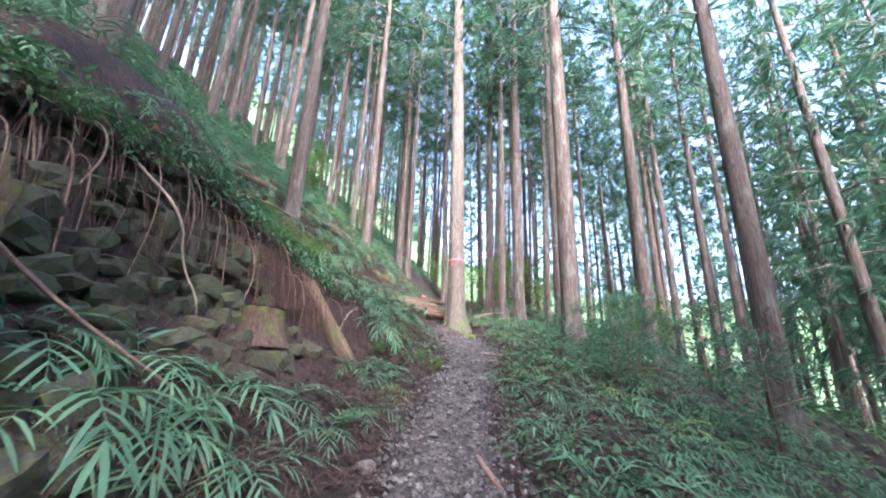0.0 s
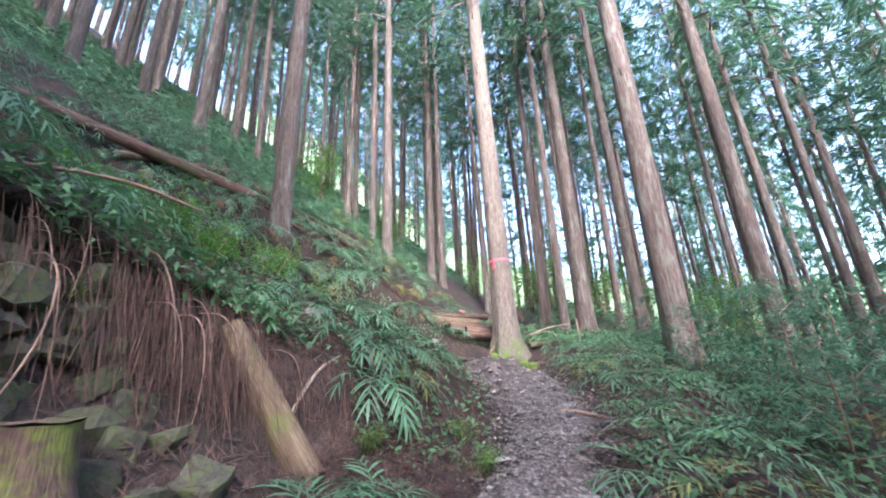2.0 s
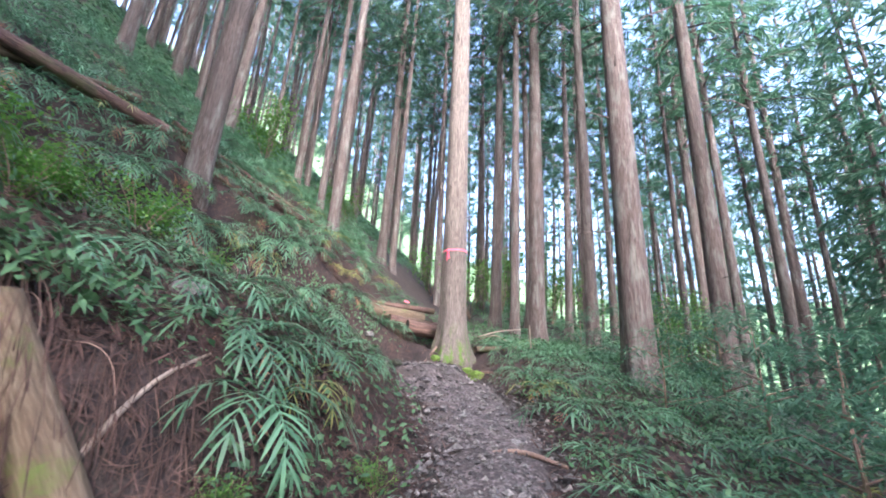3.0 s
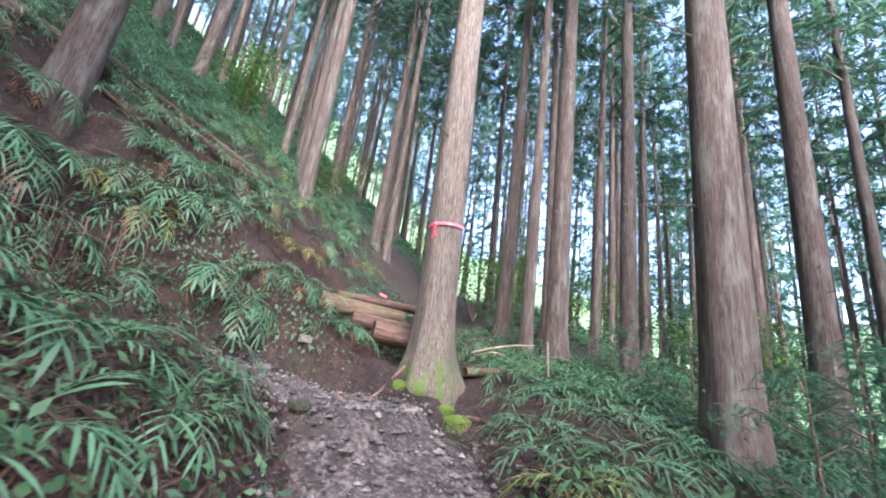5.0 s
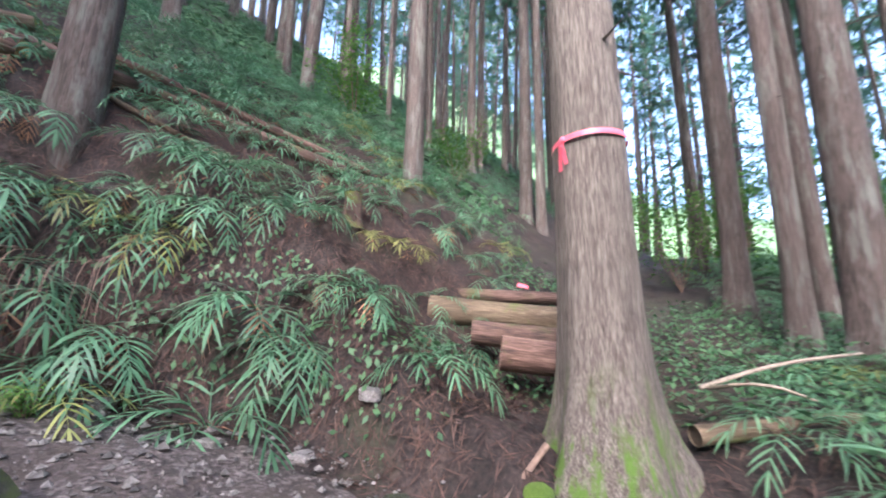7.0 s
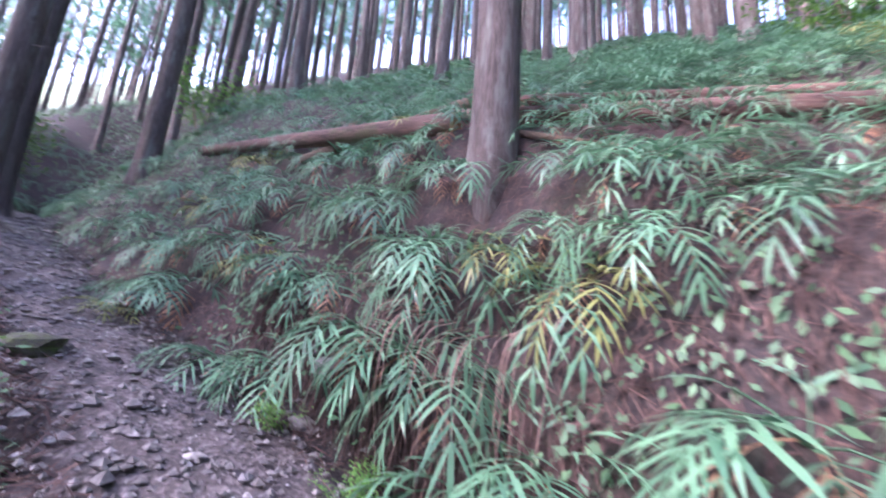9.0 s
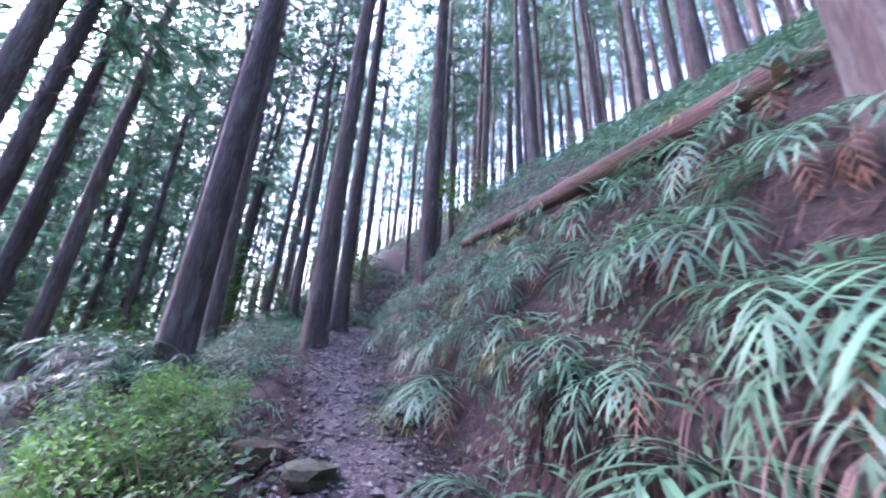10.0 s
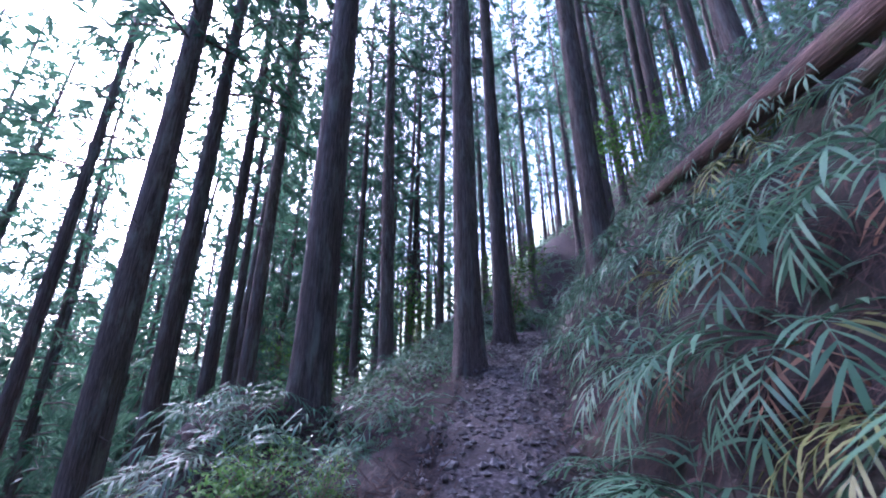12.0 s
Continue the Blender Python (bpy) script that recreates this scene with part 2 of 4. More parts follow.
FARWOOD = surface("distant_wooded_slope", [(0.3, (0.04, 0.08, 0.035)), (0.5, (0.08, 0.15, 0.06)), (0.7, (0.14, 0.24, 0.1))], scale=0.12, bump=1.0, fine=6, vary=0.0)
PINK = surface("pink_ribbon", [(0.3, (0.85, 0.1, 0.16)), (0.7, (0.95, 0.2, 0.27))], scale=4, rough=0.4, bump=0.1)


# ---- building blocks ----
class Soup:
    """Vertices and faces gathered for one mesh."""

    def __init__(self):
        self.v, self.f, self.m = [], [], []

    def quad(self, pts, mat=0):
        k = len(self.v)
        self.v += [tuple(p) for p in pts]
        self.f.append(tuple(range(k, k + len(pts))))
        self.m.append(mat)

    def tube(self, pts, radii, sides=6, mat=0, cap=True):
        """A tapered round limb through the points."""
        k = len(self.v)
        pts = [Vector(p) for p in pts]
        for i, p in enumerate(pts):
            t = (pts[min(i + 1, len(pts) - 1)] - pts[max(i - 1, 0)]).normalized()
            a = t.cross(Vector((0.31, 0.11, 0.94)) if abs(t.z) < 0.9 else Vector((1, 0, 0.1))).normalized()
            b = t.cross(a)
            for s in range(sides):
                w = 2 * math.pi * s / sides
                self.v.append(tuple(p + radii[i] * (math.cos(w) * a + math.sin(w) * b)))
        for i in range(len(pts) - 1):
            for s in range(sides):
                s2 = (s + 1) % sides
                self.f.append((k + i * sides + s, k + i * sides + s2, k + (i + 1) * sides + s2, k + (i + 1) * sides + s))
                self.m.append(mat)
        if cap:
            self.f.append(tuple(k + s for s in reversed(range(sides))))
            self.f.append(tuple(k + (len(pts) - 1) * sides + s for s in range(sides)))
            self.m += [mat, mat]

    def blade(self, p, d, side, length, width, droop=0.0, segs=1, mat=0, up=Vector((0, 0, 1))):
        """A narrow leaf from p along d, widest in the middle; segs > 1 lets it arch."""
        p, d, side = Vector(p), Vector(d).normalized(), Vector(side).normalized()
        if segs == 1:
            self.quad((p, p + d * length * 0.45 + side * width * 0.5, p + d * length - up * droop * length, p + d * length * 0.45 - side * width * 0.5), mat)
            return
        k = len(self.v)
        for i in range(segs + 1):
            t = i / segs
            c = p + d * length * t - up * droop * length * t * t
            w = width * 0.5 * (0.45 + 2.2 * t) * (1 - t) ** 0.75 if t < 1 else 0.0
            self.v += [tuple(c + side * w), tuple(c - side * w)]
        for i in range(segs):
            a = k + 2 * i
            self.f.append((a, a + 2, a + 3, a + 1) if i < segs - 1 else (a, a + 2, a + 1))
            self.m.append(mat)

    def mesh(self, name, mats, smooth=True):
        me = bpy.data.meshes.new(name)
        me.from_pydata(self.v, [], self.f)
        for mt in mats:
            me.materials.append(mt)
        if len(mats) > 1:
            me.polygons.foreach_set("material_index", self.m)
        if smooth:
            me.polygons.foreach_set("use_smooth", [True] * len(me.polygons))
        me.update()
        return me


def part(name, me, parent, m=None, label=""):
    ob = new(name, me)
    ob.parent = parent
    if m is not None:
        ob.matrix_local = m
    return tagged(ob, label)


def thing(name, m, label, category, group="", data=None, kind=""):
    ob = new(name, data)
    ob.matrix_world = m
    return tagged(ob, label, category, group, kind)


def at(x, y, dz=0.0, rz=0.0, s=1.0, tx=0.0, ty=0.0):
    return pose(x, y, ground_z(x, y) + dz, tx, ty, rz) @ Matrix.Scale(s, 4)


RNG = random.Random(11)


def uni(a, b):
    return RNG.uniform(a, b)


# ---- ground and trail ----
def spaced(lo, hi, fine_lo, fine_hi, step, grow):
    xs = list(np.arange(fine_lo, fine_hi + step / 2, step))
    s, x = step, fine_hi
    while x < hi:
        s *= grow
        x += s
        xs.append(min(x, hi))
    s, x = step, fine_lo
    while x > lo:
        s *= grow
        x -= s
        xs.insert(0, max(x, lo))
    return np.array(xs)


gx = spaced(-400, 500, -8.2, 4.6, 0.1, 1.13)
gy = spaced(-500, 600, -0.6, 13.4, 0.1, 1.13)
GX, GY = np.meshgrid(gx, gy)
GZ = ground(GX, GY)
nx, ny = len(gx), len(gy)
idx = np.arange(nx * ny).reshape(ny, nx)
quads = np.stack([idx[:-1, :-1], idx[:-1, 1:], idx[1:, 1:], idx[1:, :-1]], -1).reshape(-1, 4)
me = bpy.data.meshes.new("ground")
me.from_pydata(np.stack([GX, GY, GZ], -1).reshape(-1, 3).tolist(), [], quads.tolist())
me.materials.append(SOIL)
me.materials.append(FARWOOD)
mid = np.hypot((GX[:-1, :-1] + 1), (GY[:-1, :-1] - 6)).reshape(-1)
me.polygons.foreach_set("material_index", (mid > 46).astype(int).tolist())
me.polygons.foreach_set("use_smooth", [True] * len(me.polygons))
tagged(new("ground", me), "steep brown forest floor of soil, needles and roots", "ground", kind="structure")


def trail_points(step=0.12):
    pts = np.concatenate([LEG_1[1:, :4], LEG_2[1:, :4]])
    out = []
    for a, b in zip(pts[:-1], pts[1:]):
        n = max(1, int(np.hypot(*(b - a)[:2]) / step))
        out += [a + (b - a) * i / n for i in range(n)]
    out = np.array(out + [pts[-1]])
    for _ in range(6):
        out[1:-1] = 0.25 * out[:-2] + 0.5 * out[1:-1] + 0.25 * out[2:]
    return out


TR = trail_points()
tang = np.gradient(TR[:, :2], axis=0)
tang /= np.linalg.norm(tang, axis=1)[:, None]
sidev = np.stack([tang[:, 1], -tang[:, 0]], 1)
across = np.linspace(-1, 1, 13)
wob = 0.09 * vnoise(np.arange(len(TR)) * 0.21, np.zeros(len(TR)), 9)
PX = TR[:, 0, None] + sidev[:, 0, None] * across * (TR[:, 3, None] + 0.06 + wob[:, None])
PY = TR[:, 1, None] + sidev[:, 1, None] * across * (TR[:, 3, None] + 0.06 + wob[:, None])
PZ = ground(PX, PY) + 0.03 - 0.07 * np.abs(across) ** 4 + 0.012 * vnoise(PX / 0.08, PY / 0.08, 21)
idx = np.arange(PX.size).reshape(PX.shape)
quads = np.stack([idx[:-1, :-1], idx[:-1, 1:], idx[1:, 1:], idx[1:, :-1]], -1).reshape(-1, 4)
me = bpy.data.meshes.new("trail")
me.from_pydata(np.stack([PX, PY, PZ], -1).reshape(-1, 3).tolist(), [], quads.tolist())
me.materials.append(TRAIL)
me.polygons.foreach_set("use_smooth", [True] * len(me.polygons))
tagged(new("trail", me), "narrow stony footpath that turns back up the slope", "footpath", kind="structure")


# ---- trees ----
def trunk_mesh(name, mats, seed, height=21.0, flare=1.7, sides=18):
    """A cedar trunk of base radius 1 (scaled per tree), flared and fluted at the foot."""
    r = random.Random(seed)
    s = Soup()
    zs = [-0.5, -0.1, 0.08, 0.2, 0.35, 0.55, 0.85, 1.3, 2.0, 3.0, 4.2, 5.6, 7.2, 9, 11, 13, 15, 17, 19, height]
    ph = [r.uniform(0, 6.28) for _ in range(4)]
    bow = [r.uniform(-0.5, 0.5) for _ in range(4)]
    for z in zs:
        t = max(z, 0) / height
        rad = (1 - 0.82 * t ** 1.15) * (1 + (flare - 1) * math.exp(-max(z + 0.05, 0) / 0.33))
        for k in range(sides):
            w = 2 * math.pi * k / sides
            lob = 0.16 * math.exp(-max(z, 0) / 0.5) * (math.sin(3 * w + ph[0]) + 0.7 * math.sin(5 * w + ph[1])) + 0.025 * math.sin(7 * w + ph[2] + z * 0.4)
            q = rad * (1 + lob)
            s.v.append((q * math.cos(w) + bow[0] * math.sin(z * 0.35 + ph[3]) * 0.35, q * math.sin(w) + bow[1] * math.sin(z * 0.3 + ph[1]) * 0.35, z))
    for i in range(len(zs) - 1):
        for k in range(sides):
            k2 = (k + 1) % sides
            s.f.append((i * sides + k, i * sides + k2, (i + 1) * sides + k2, (i + 1) * sides + k))
            s.m.append(0)
    for _ in range(18):  # dead snags
        z, w, q = r.uniform(2.2, 9.5), r.uniform(0, 6.28), r.uniform(0.4, 1.6) if r.random() < 0.85 else r.uniform(2, 4.5)
        p, d = Vector((0.8 * math.cos(w), 0.8 * math.sin(w), z)), Vector((math.cos(w), math.sin(w), r.uniform(-0.05, 0.04)))
        k = len(s.v)
        s.tube((p, p + d * q * 0.6, p + d * (q + 0.3)), (0.075, 0.05, 0.02), 4, cap=False)
        s.v[k:] = [(a, c, z + (e - z) * 0.17 + math.hypot(a, c) * dz) for dz in (r.uniform(-0.06, 0.04),) for a, c, e in s.v[k:]]
    return s.mesh(name, mats)


def crown_mesh(seed, base, top, radius, branches, tufts, blades, size):
    """Drooping cedar boughs with feathery sprays."""
    r = random.Random(seed)
    s = Soup()
    for i in range(branches):
        t = (i + r.random()) / branches
        z = base + (top - base) * t ** 1.1
        w = i * 2.4 + r.uniform(-0.5, 0.5)
        q = radius * (1 - 0.8 * t) * r.uniform(0.65, 1.15)
        c, n = math.cos(w), math.sin(w)
        pts = [Vector((c * q * a, n * q * a, z + q * (0.12 * a - b))) for a, b in ((0.02, 0), (0.4, 0.02), (0.75, 0.16), (1.0, 0.26))]
        s.tube(pts, (0.035, 0.022, 0.012, 0.004), 3, mat=1, cap=False)
        for k in range(tufts):
            a = 0.22 + 0.78 * (k + r.random()) / tufts
            p = pts[0].lerp(pts[3], a) + Vector((0, 0, q * 0.16 * math.sin(a * 3.1))) + Vector((r.uniform(-1, 1), r.uniform(-1, 1), r.uniform(-0.9, 0.5))) * size * 0.9
            out = Vector((c, n, 0)) + Vector((r.uniform(-1, 1), r.uniform(-1, 1), r.uniform(-0.9, 0.3))) * 0.9
            out.normalize()
            for _ in range(blades):
                d = (out + Vector((r.uniform(-1, 1), r.uniform(-1, 1), r.uniform(-1.1, 0.7))) * 0.75).normalized()
                sd = d.cross(Vector((r.uniform(-1, 1), r.uniform(-1, 1), r.uniform(-1, 1))))
                if sd.length < 1e-3:
                    continue
                s.blade(p, d, sd, size * r.uniform(0.7, 1.3), size * 0.13, 0.15)
    return s.mesh("crown", [CEDAR, BARK], smooth=False)


TRUNKS = [trunk_mesh("trunk", [BARK], k, flare=1.35 + 0.1 * (k % 3)) for k in range(4)]
TRUNK_MOSSY = trunk_mesh("trunk", [BARK_MOSSY], 7, flare=1.95, sides=36)
CROWNS = [crown_mesh(k, 9.0, 22.5, 2.1, 46, 8, 7, 0.42) for k in range(4)]
CROWNS_LOW = [crown_mesh(k + 60, 4.0, 21, 2.2, 46, 8, 6, 0.48) for k in range(2)]
CROWNS_FAR = [crown_mesh(k + 20, 4.5, 22.5, 2.2, 24, 5, 5, 0.75) for k in range(3)]


def cedar(x, y, d, label, lean=(0, 0), trunk=None, tall=1.0, group="cedars of the plantation"):
    low = min(ground_z(x + a * d * 0.6, y + b * d * 0.6) for a, b in ((1, 0), (-1, 0), (0, 1), (0, -1)))
    e = thing("cedar_tree", pose(x, y, low + 0.05, lean[0], lean[1], 0), label, "tree", group)
    q, turn, c = d / 2, Matrix.Rotation(uni(0, 6.28), 4, "Z"), uni(0.85, 1.12)
    part("trunk", trunk or RNG.choice(TRUNKS), e, turn @ Matrix.Diagonal((q, q, tall, 1)))
    part("crown", RNG.choice(CROWNS_LOW if ground_z(x, y) < 0.3 and (x > 3 or y < -3) else CROWNS), e, turn @ Matrix.Diagonal((c, c, tall, 1)))
    return e


RIBBON_TREE = (0.05, 10.3)
cedar(*RIBBON_TREE, 0.45, "thick cedar with a mossy flared foot and a pink ribbon", trunk=TRUNK_MOSSY, group="", lean=(0, -1.0))
PLAIN = "tall straight cedar with reddish-brown fibrous bark"
NEAR = [  # x, y, diameter, lean
    (1.2, 14.5, 0.3, (0, 0)), (1.55, 13.3, 0.24, (0, 0)), (2.1, 13.35, 0.42, (0, 0)), (2.75, 9.4, 0.46, (0, 0)), (3.45, 13.4, 0.33, (0, 0)),
    (5.6, 11.8, 0.42, (0, 0)), (5.5, 7.2, 0.44, (0, 0)), (-3.2, 13.05, 0.3, (0, 0)), (-2.8, 17.9, 0.36, (0, 0)), (-2.3, 17.5, 0.25, (0, 0)),
    (-5.3, 19.6, 0.34, (0, 0)), (-4.15, 9.06, 0.4, (0, 0)), (-3.82, 3.25, 0.38, (0, 0)), (-5.6, 3.2, 0.34, (0, 0)), (-7.0, 1.85, 0.3, (0, 0)),
    (-7.6, 3.5, 0.36, (0, 0)), (-1.66, 0.75, 0.46, (0, 0)), (-2.1, -0.2, 0.36, (0, 0)), (-2.6, -2.0, 0.32, (0, 0)), (-3.3, -1.7, 0.33, (0, 0)), (0.4, -2.6, 0.3, (0, 0))]
for x, y, d, lean in NEAR:
    cedar(x, y, d, PLAIN, lean)


def clear_of(x, y):
    """Room for a tree away from the trail, the known trees and the opening round the bend."""
    if min(along(LEG_1, np.array(x), np.array(y))[0], along(LEG_2, np.array(x), np.array(y))[0]) < 1.5:
        return False
    if -4.7 < x < 4.6 and -3.5 < y < 13.8 or -7.5 < x <= -4.7 and 3.2 < y < 12.5 or 4.6 <= x < 7 and 4 < y < 13:
        return False
    return all(math.hypot(x - a, y - b) > 1.5 for a, b, *_ in NEAR)


SPOTS = []
for step, r0, r1 in ((2.7, 0, 24), (3.3, 24, 58)):
    for i in range(-int(r1 / step), int(r1 / step) + 1):
        for j in range(-int(r1 / step), int(r1 / step) + 1):
            x, y = -1 + (i + uni(-0.36, 0.36)) * step, 6 + (j + uni(-0.36, 0.36)) * step
            r = math.hypot(x + 1, y - 6)
            if r0 <= r < r1 and (r < 42 or x < -6) and clear_of(x, y) and (x < 5 or y > 22 or y < -2 or uni(0, 1) < 0.8):
                SPOTS.append((r, x, y))
SPOTS.sort()
for r, x, y in SPOTS[:255]:
    cedar(x, y, uni(0.2, 0.38), "slender cedar in the dense plantation", (uni(-1.5, 1.5), uni(-1.5, 1.5)))


def arrays(me):
    v = np.zeros(len(me.vertices) * 3)
    me.vertices.foreach_get("co", v)
    return v.reshape(-1, 3), [tuple(p.vertices) for p in me.polygons], [p.material_index for p in me.polygons]


def gathered(name, items, mats, label, category, smooth=False):
    """One mesh of many copies: items are (arrays of a mesh, 4x4 matrix, material shift)."""
    vs, fs, ms, k = [], [], [], 0
    for (v, f, mi), m, shift in items:
        a = np.array(m)
        vs.append(v @ a[:3, :3].T + a[:3, 3])
        fs += [tuple(q + k for q in p) for p in f]
        ms += [q + shift for q in mi]
        k += len(v)
    me = bpy.data.meshes.new(name)
    me.from_pydata(np.concatenate(vs).tolist(), [], fs)
    for mt in mats:
        me.materials.append(mt)
    me.polygons.foreach_set("material_index", ms)
    me.polygons.foreach_set("use_smooth", [smooth] * len(me.polygons))
    return tagged(new(name, me), label, category, kind="stuff")


FAR_TRUNK, FAR_CROWNS = arrays(trunk_mesh("trunk", [BARK], 3, sides=7)), [arrays(c) for c in CROWNS_FAR]
items = []
for r, x, y in SPOTS[255:]:
    m = pose(x, y, ground_z(x, y), uni(-2, 2), uni(-2, 2), uni(0, 360))
    q = uni(0.11, 0.19)
    items += [(FAR_TRUNK, m @ Matrix.Diagonal((q, q, 1, 1)), 1), (RNG.choice(FAR_CROWNS), m, 0)]
VALLEY_CROWNS = [arrays(crown_mesh(k + 80, 1.5, 20.5, 2.7, 32, 5, 5, 0.8)) for k in range(3)]
for k in range(350):
    x, y = (uni(-9, 44), uni(-44, -1)) if k < 290 else (uni(16, 52), uni(10, 52))
    d = math.hypot(x + 3, y - 7)
    gap = abs(x + 1.5 - 0.3 * (4 - y)) < 2.6 and y > -26  # the clearing through which the sun falls
    if d > 15 and x + 0.6 * y > -22 and (x > 3.5 or y < -7) and not gap:
        m = pose(x, y, ground_z(x, y), uni(-2, 2), uni(-2, 2), uni(0, 360))
        q = uni(0.11, 0.17)
        items += [(FAR_TRUNK, m @ Matrix.Diagonal((q, q, 1, 1)), 1), (RNG.choice(VALLEY_CROWNS), m, 0)]
gathered("far_cedars", items, [CEDAR, BARK], "distant cedars standing close together on the slopes", "trees")


# ---- ferns ----
def frond_soup(seed, length, pairs, segs, soup=None):
    """An arching frond along +x with long finger-like leaflets."""
    r = random.Random(seed)
    s = soup or Soup()
    pts = []
    for i in range(7):
        t = i / 6
        a = radians(62) * (1 - t) - radians(38) * t
        pts.append(Vector((0, 0, 0)) if i == 0 else pts[-1] + Vector((math.cos(a), 0, math.sin(a))) * length / 6)
    s.tube(pts, [0.0045 * (1 - 0.75 * i / 6) for i in range(7)], 3, cap=False)

    def on(t):
        k = min(int(t * 6), 5)
        return pts[k].lerp(pts[k + 1], t * 6 - k), (pts[k + 1] - pts[k]).normalized()

    for i in range(pairs):
        t = 0.3 + 0.66 * i / (pairs - 1)
        p, d = on(t)
        for sg in (-1, 1):
            q = length * (0.42 - 0.2 * (t - 0.3)) * r.uniform(0.85, 1.1)
            f = radians(r.uniform(42, 58)) * (1.1 - 0.55 * t)
            w = (d * math.cos(f) + Vector((0, sg, 0)) * math.sin(f) + Vector((0, 0, 0.16))).normalized()
            up = d.cross(Vector((0, 1, 0)))
            if up.z < 0:
                up = -up
            s.blade(p, w, w.cross(up), q, q * 0.094, r.uniform(0.28, 0.5), segs)
    p, d = on(0.97)
    s.blade(p, d, Vector((0, 1, 0)), length * 0.26, 0.025, 0.3, segs)
    return s


FRONDS = [frond_soup(k, 0.6, 6 + k % 2, 3).mesh("frond", [FERN], smooth=False) for k in range(4)]
FRONDS_YELLOW = [frond_soup(k + 7, 0.6, 6, 3).mesh("frond", [FERN_YELLOW], smooth=False) for k in range(2)]
FRONDS_DEAD = [frond_soup(k + 9, 0.5, 6, 2).mesh("dead_frond", [DEADFERN], smooth=False) for k in range(2)]


def slope_at(x, y):
    e = 0.25
    return (ground_z(x + e, y) - ground_z(x - e, y)) / (2 * e), (ground_z(x, y + e) - ground_z(x, y - e)) / (2 * e)


def fern_turns(x, y, count):
    """Azimuths and pitches of the fronds: on a bank more of them hang out downhill."""
    sx, sy = slope_at(x, y)
    steep, downhill = min(math.hypot(sx, sy), 1.6), math.atan2(-sy, -sx)
    for i in range(count):
        w = 2 * math.pi * (i + uni(-0.3, 0.3)) / count
        lean = math.cos(w - downhill)
        if lean < -0.55 and steep > 0.9 and i % 2:
            w = downhill + uni(-1, 1)
            lean = 0.6
        yield math.degrees(w), uni(-14, 14) + 20 * steep * lean


def fern(x, y, size=1.0, count=9, yellow=False, dead=2):
    kind = "yellowing fern with thin drooping fronds" if yellow else "green fern with long finger-like leaflets arching from a clump"
    e = thing("fern", at(x, y, 0.0), kind, "fern", "ferns along the trail")
    for w, p in fern_turns(x, y, count):
        part("frond", RNG.choice(FRONDS_YELLOW if yellow else FRONDS), e, pose(0, 0, 0, uni(-8, 8), p, w) @ Matrix.Scale(size * uni(0.75, 1.15), 4))
    for w, p in list(fern_turns(x, y, dead)):
        part("dead_frond", RNG.choice(FRONDS_DEAD), e, pose(0, 0, 0.02, uni(-15, 15), p + uni(35, 60), w) @ Matrix.Scale(size * uni(0.7, 1.0), 4), "withered brown frond")


PLACED = [
    (-1.68, 1.83, 1.15), (-1.85, 2.49, 1.1), (-1.4, 2.75, 1.1), (-1.2, 3.2, 1.0), (-1.0, 2.35, 0.95), (-2.1, 2.0, 1.0), (-1.02, 4.75, 0.95), (-0.75, 4.98, 0.85),
    (-0.62, 4.45, 0.75), (-0.58, 3.55, 0.6), (-1.45, 2.1, 1.0), (-0.75, 3.0, 0.7), (-1.3, 1.55, 1.0),
    (0.98, 4.6, 0.95), (0.86, 5.4, 0.85), (1.4, 4.7, 0.9), (1.9, 4.8, 0.9), (0.8, 3.7, 0.7), (1.3, 5.9, 0.9), (1.25, 6.7, 0.8), (1.2, 7.6, 0.9), (1.5, 8.5, 1.0),
    (1.05, 9.2, 0.9), (1.35, 10.2, 1.0), (1.7, 9.6, 1.0), (0.9, 10.75, 0.7), (2.0, 10.6, 0.9), (2.2, 9.0, 1.0), (1.9, 7.6, 1.0), (1.6, 6.2, 0.9),
    (-1.38, 6.2, 1.1), (-1.1, 5.95, 1.0), (-1.25, 6.75, 1.0), (-0.95, 6.9, 0.8), (-0.85, 7.5, 0.8), (-1.6, 7.0, 1.0), (-1.75, 6.5, 0.9),
    (-2.15, 9.45, 1.15), (-2.4, 9.85, 1.1), (-2.05, 9.95, 1.0), (-1.05, 10.35, 0.85), (-1.75, 10.35, 0.8), (-3.0, 9.75, 1.0), (-3.05, 8.85, 1.15), (-2.85, 9.15, 1.0),
    (-0.95, 7.8, 0.75), (-1.2, 8.0, 0.7), (-2.65, 10.35, 1.0), (-3.55, 8.55, 1.2), (-3.35, 8.75, 1.1), (-3.8, 8.2, 1.1), (-3.9, 7.7, 1.0), (-4.1, 7.2, 0.9), (-3.75, 8.75, 1.1), (-3.95, 8.5, 1.0), (-4.8, 8.3, 1.0), (-2.9, 10.7, 0.9), (-3.4, 10.2, 0.9),
    (-5.05, 6.65, 1.15), (-4.75, 6.35, 1.1), (-5.5, 6.4, 1.0), (-5.9, 6.2, 0.9), (-4.9, 5.9, 0.8), (-5.3, 7.0, 1.0), (-4.6, 7.3, 1.0), (-4.5, 8.1, 1.0),
    (-2.75, 6.5, 0.6), (-2.6, 6.9, 0.55), (-3.1, 5.75, 0.6), (-3.0, 6.25, 0.6), (-3.4, 5.35, 0.55), (-3.7, 4.9, 0.55), (-4.0, 4.45, 0.5), (-4.4, 4.0, 0.5), (-2.4, 7.1, 0.5)]
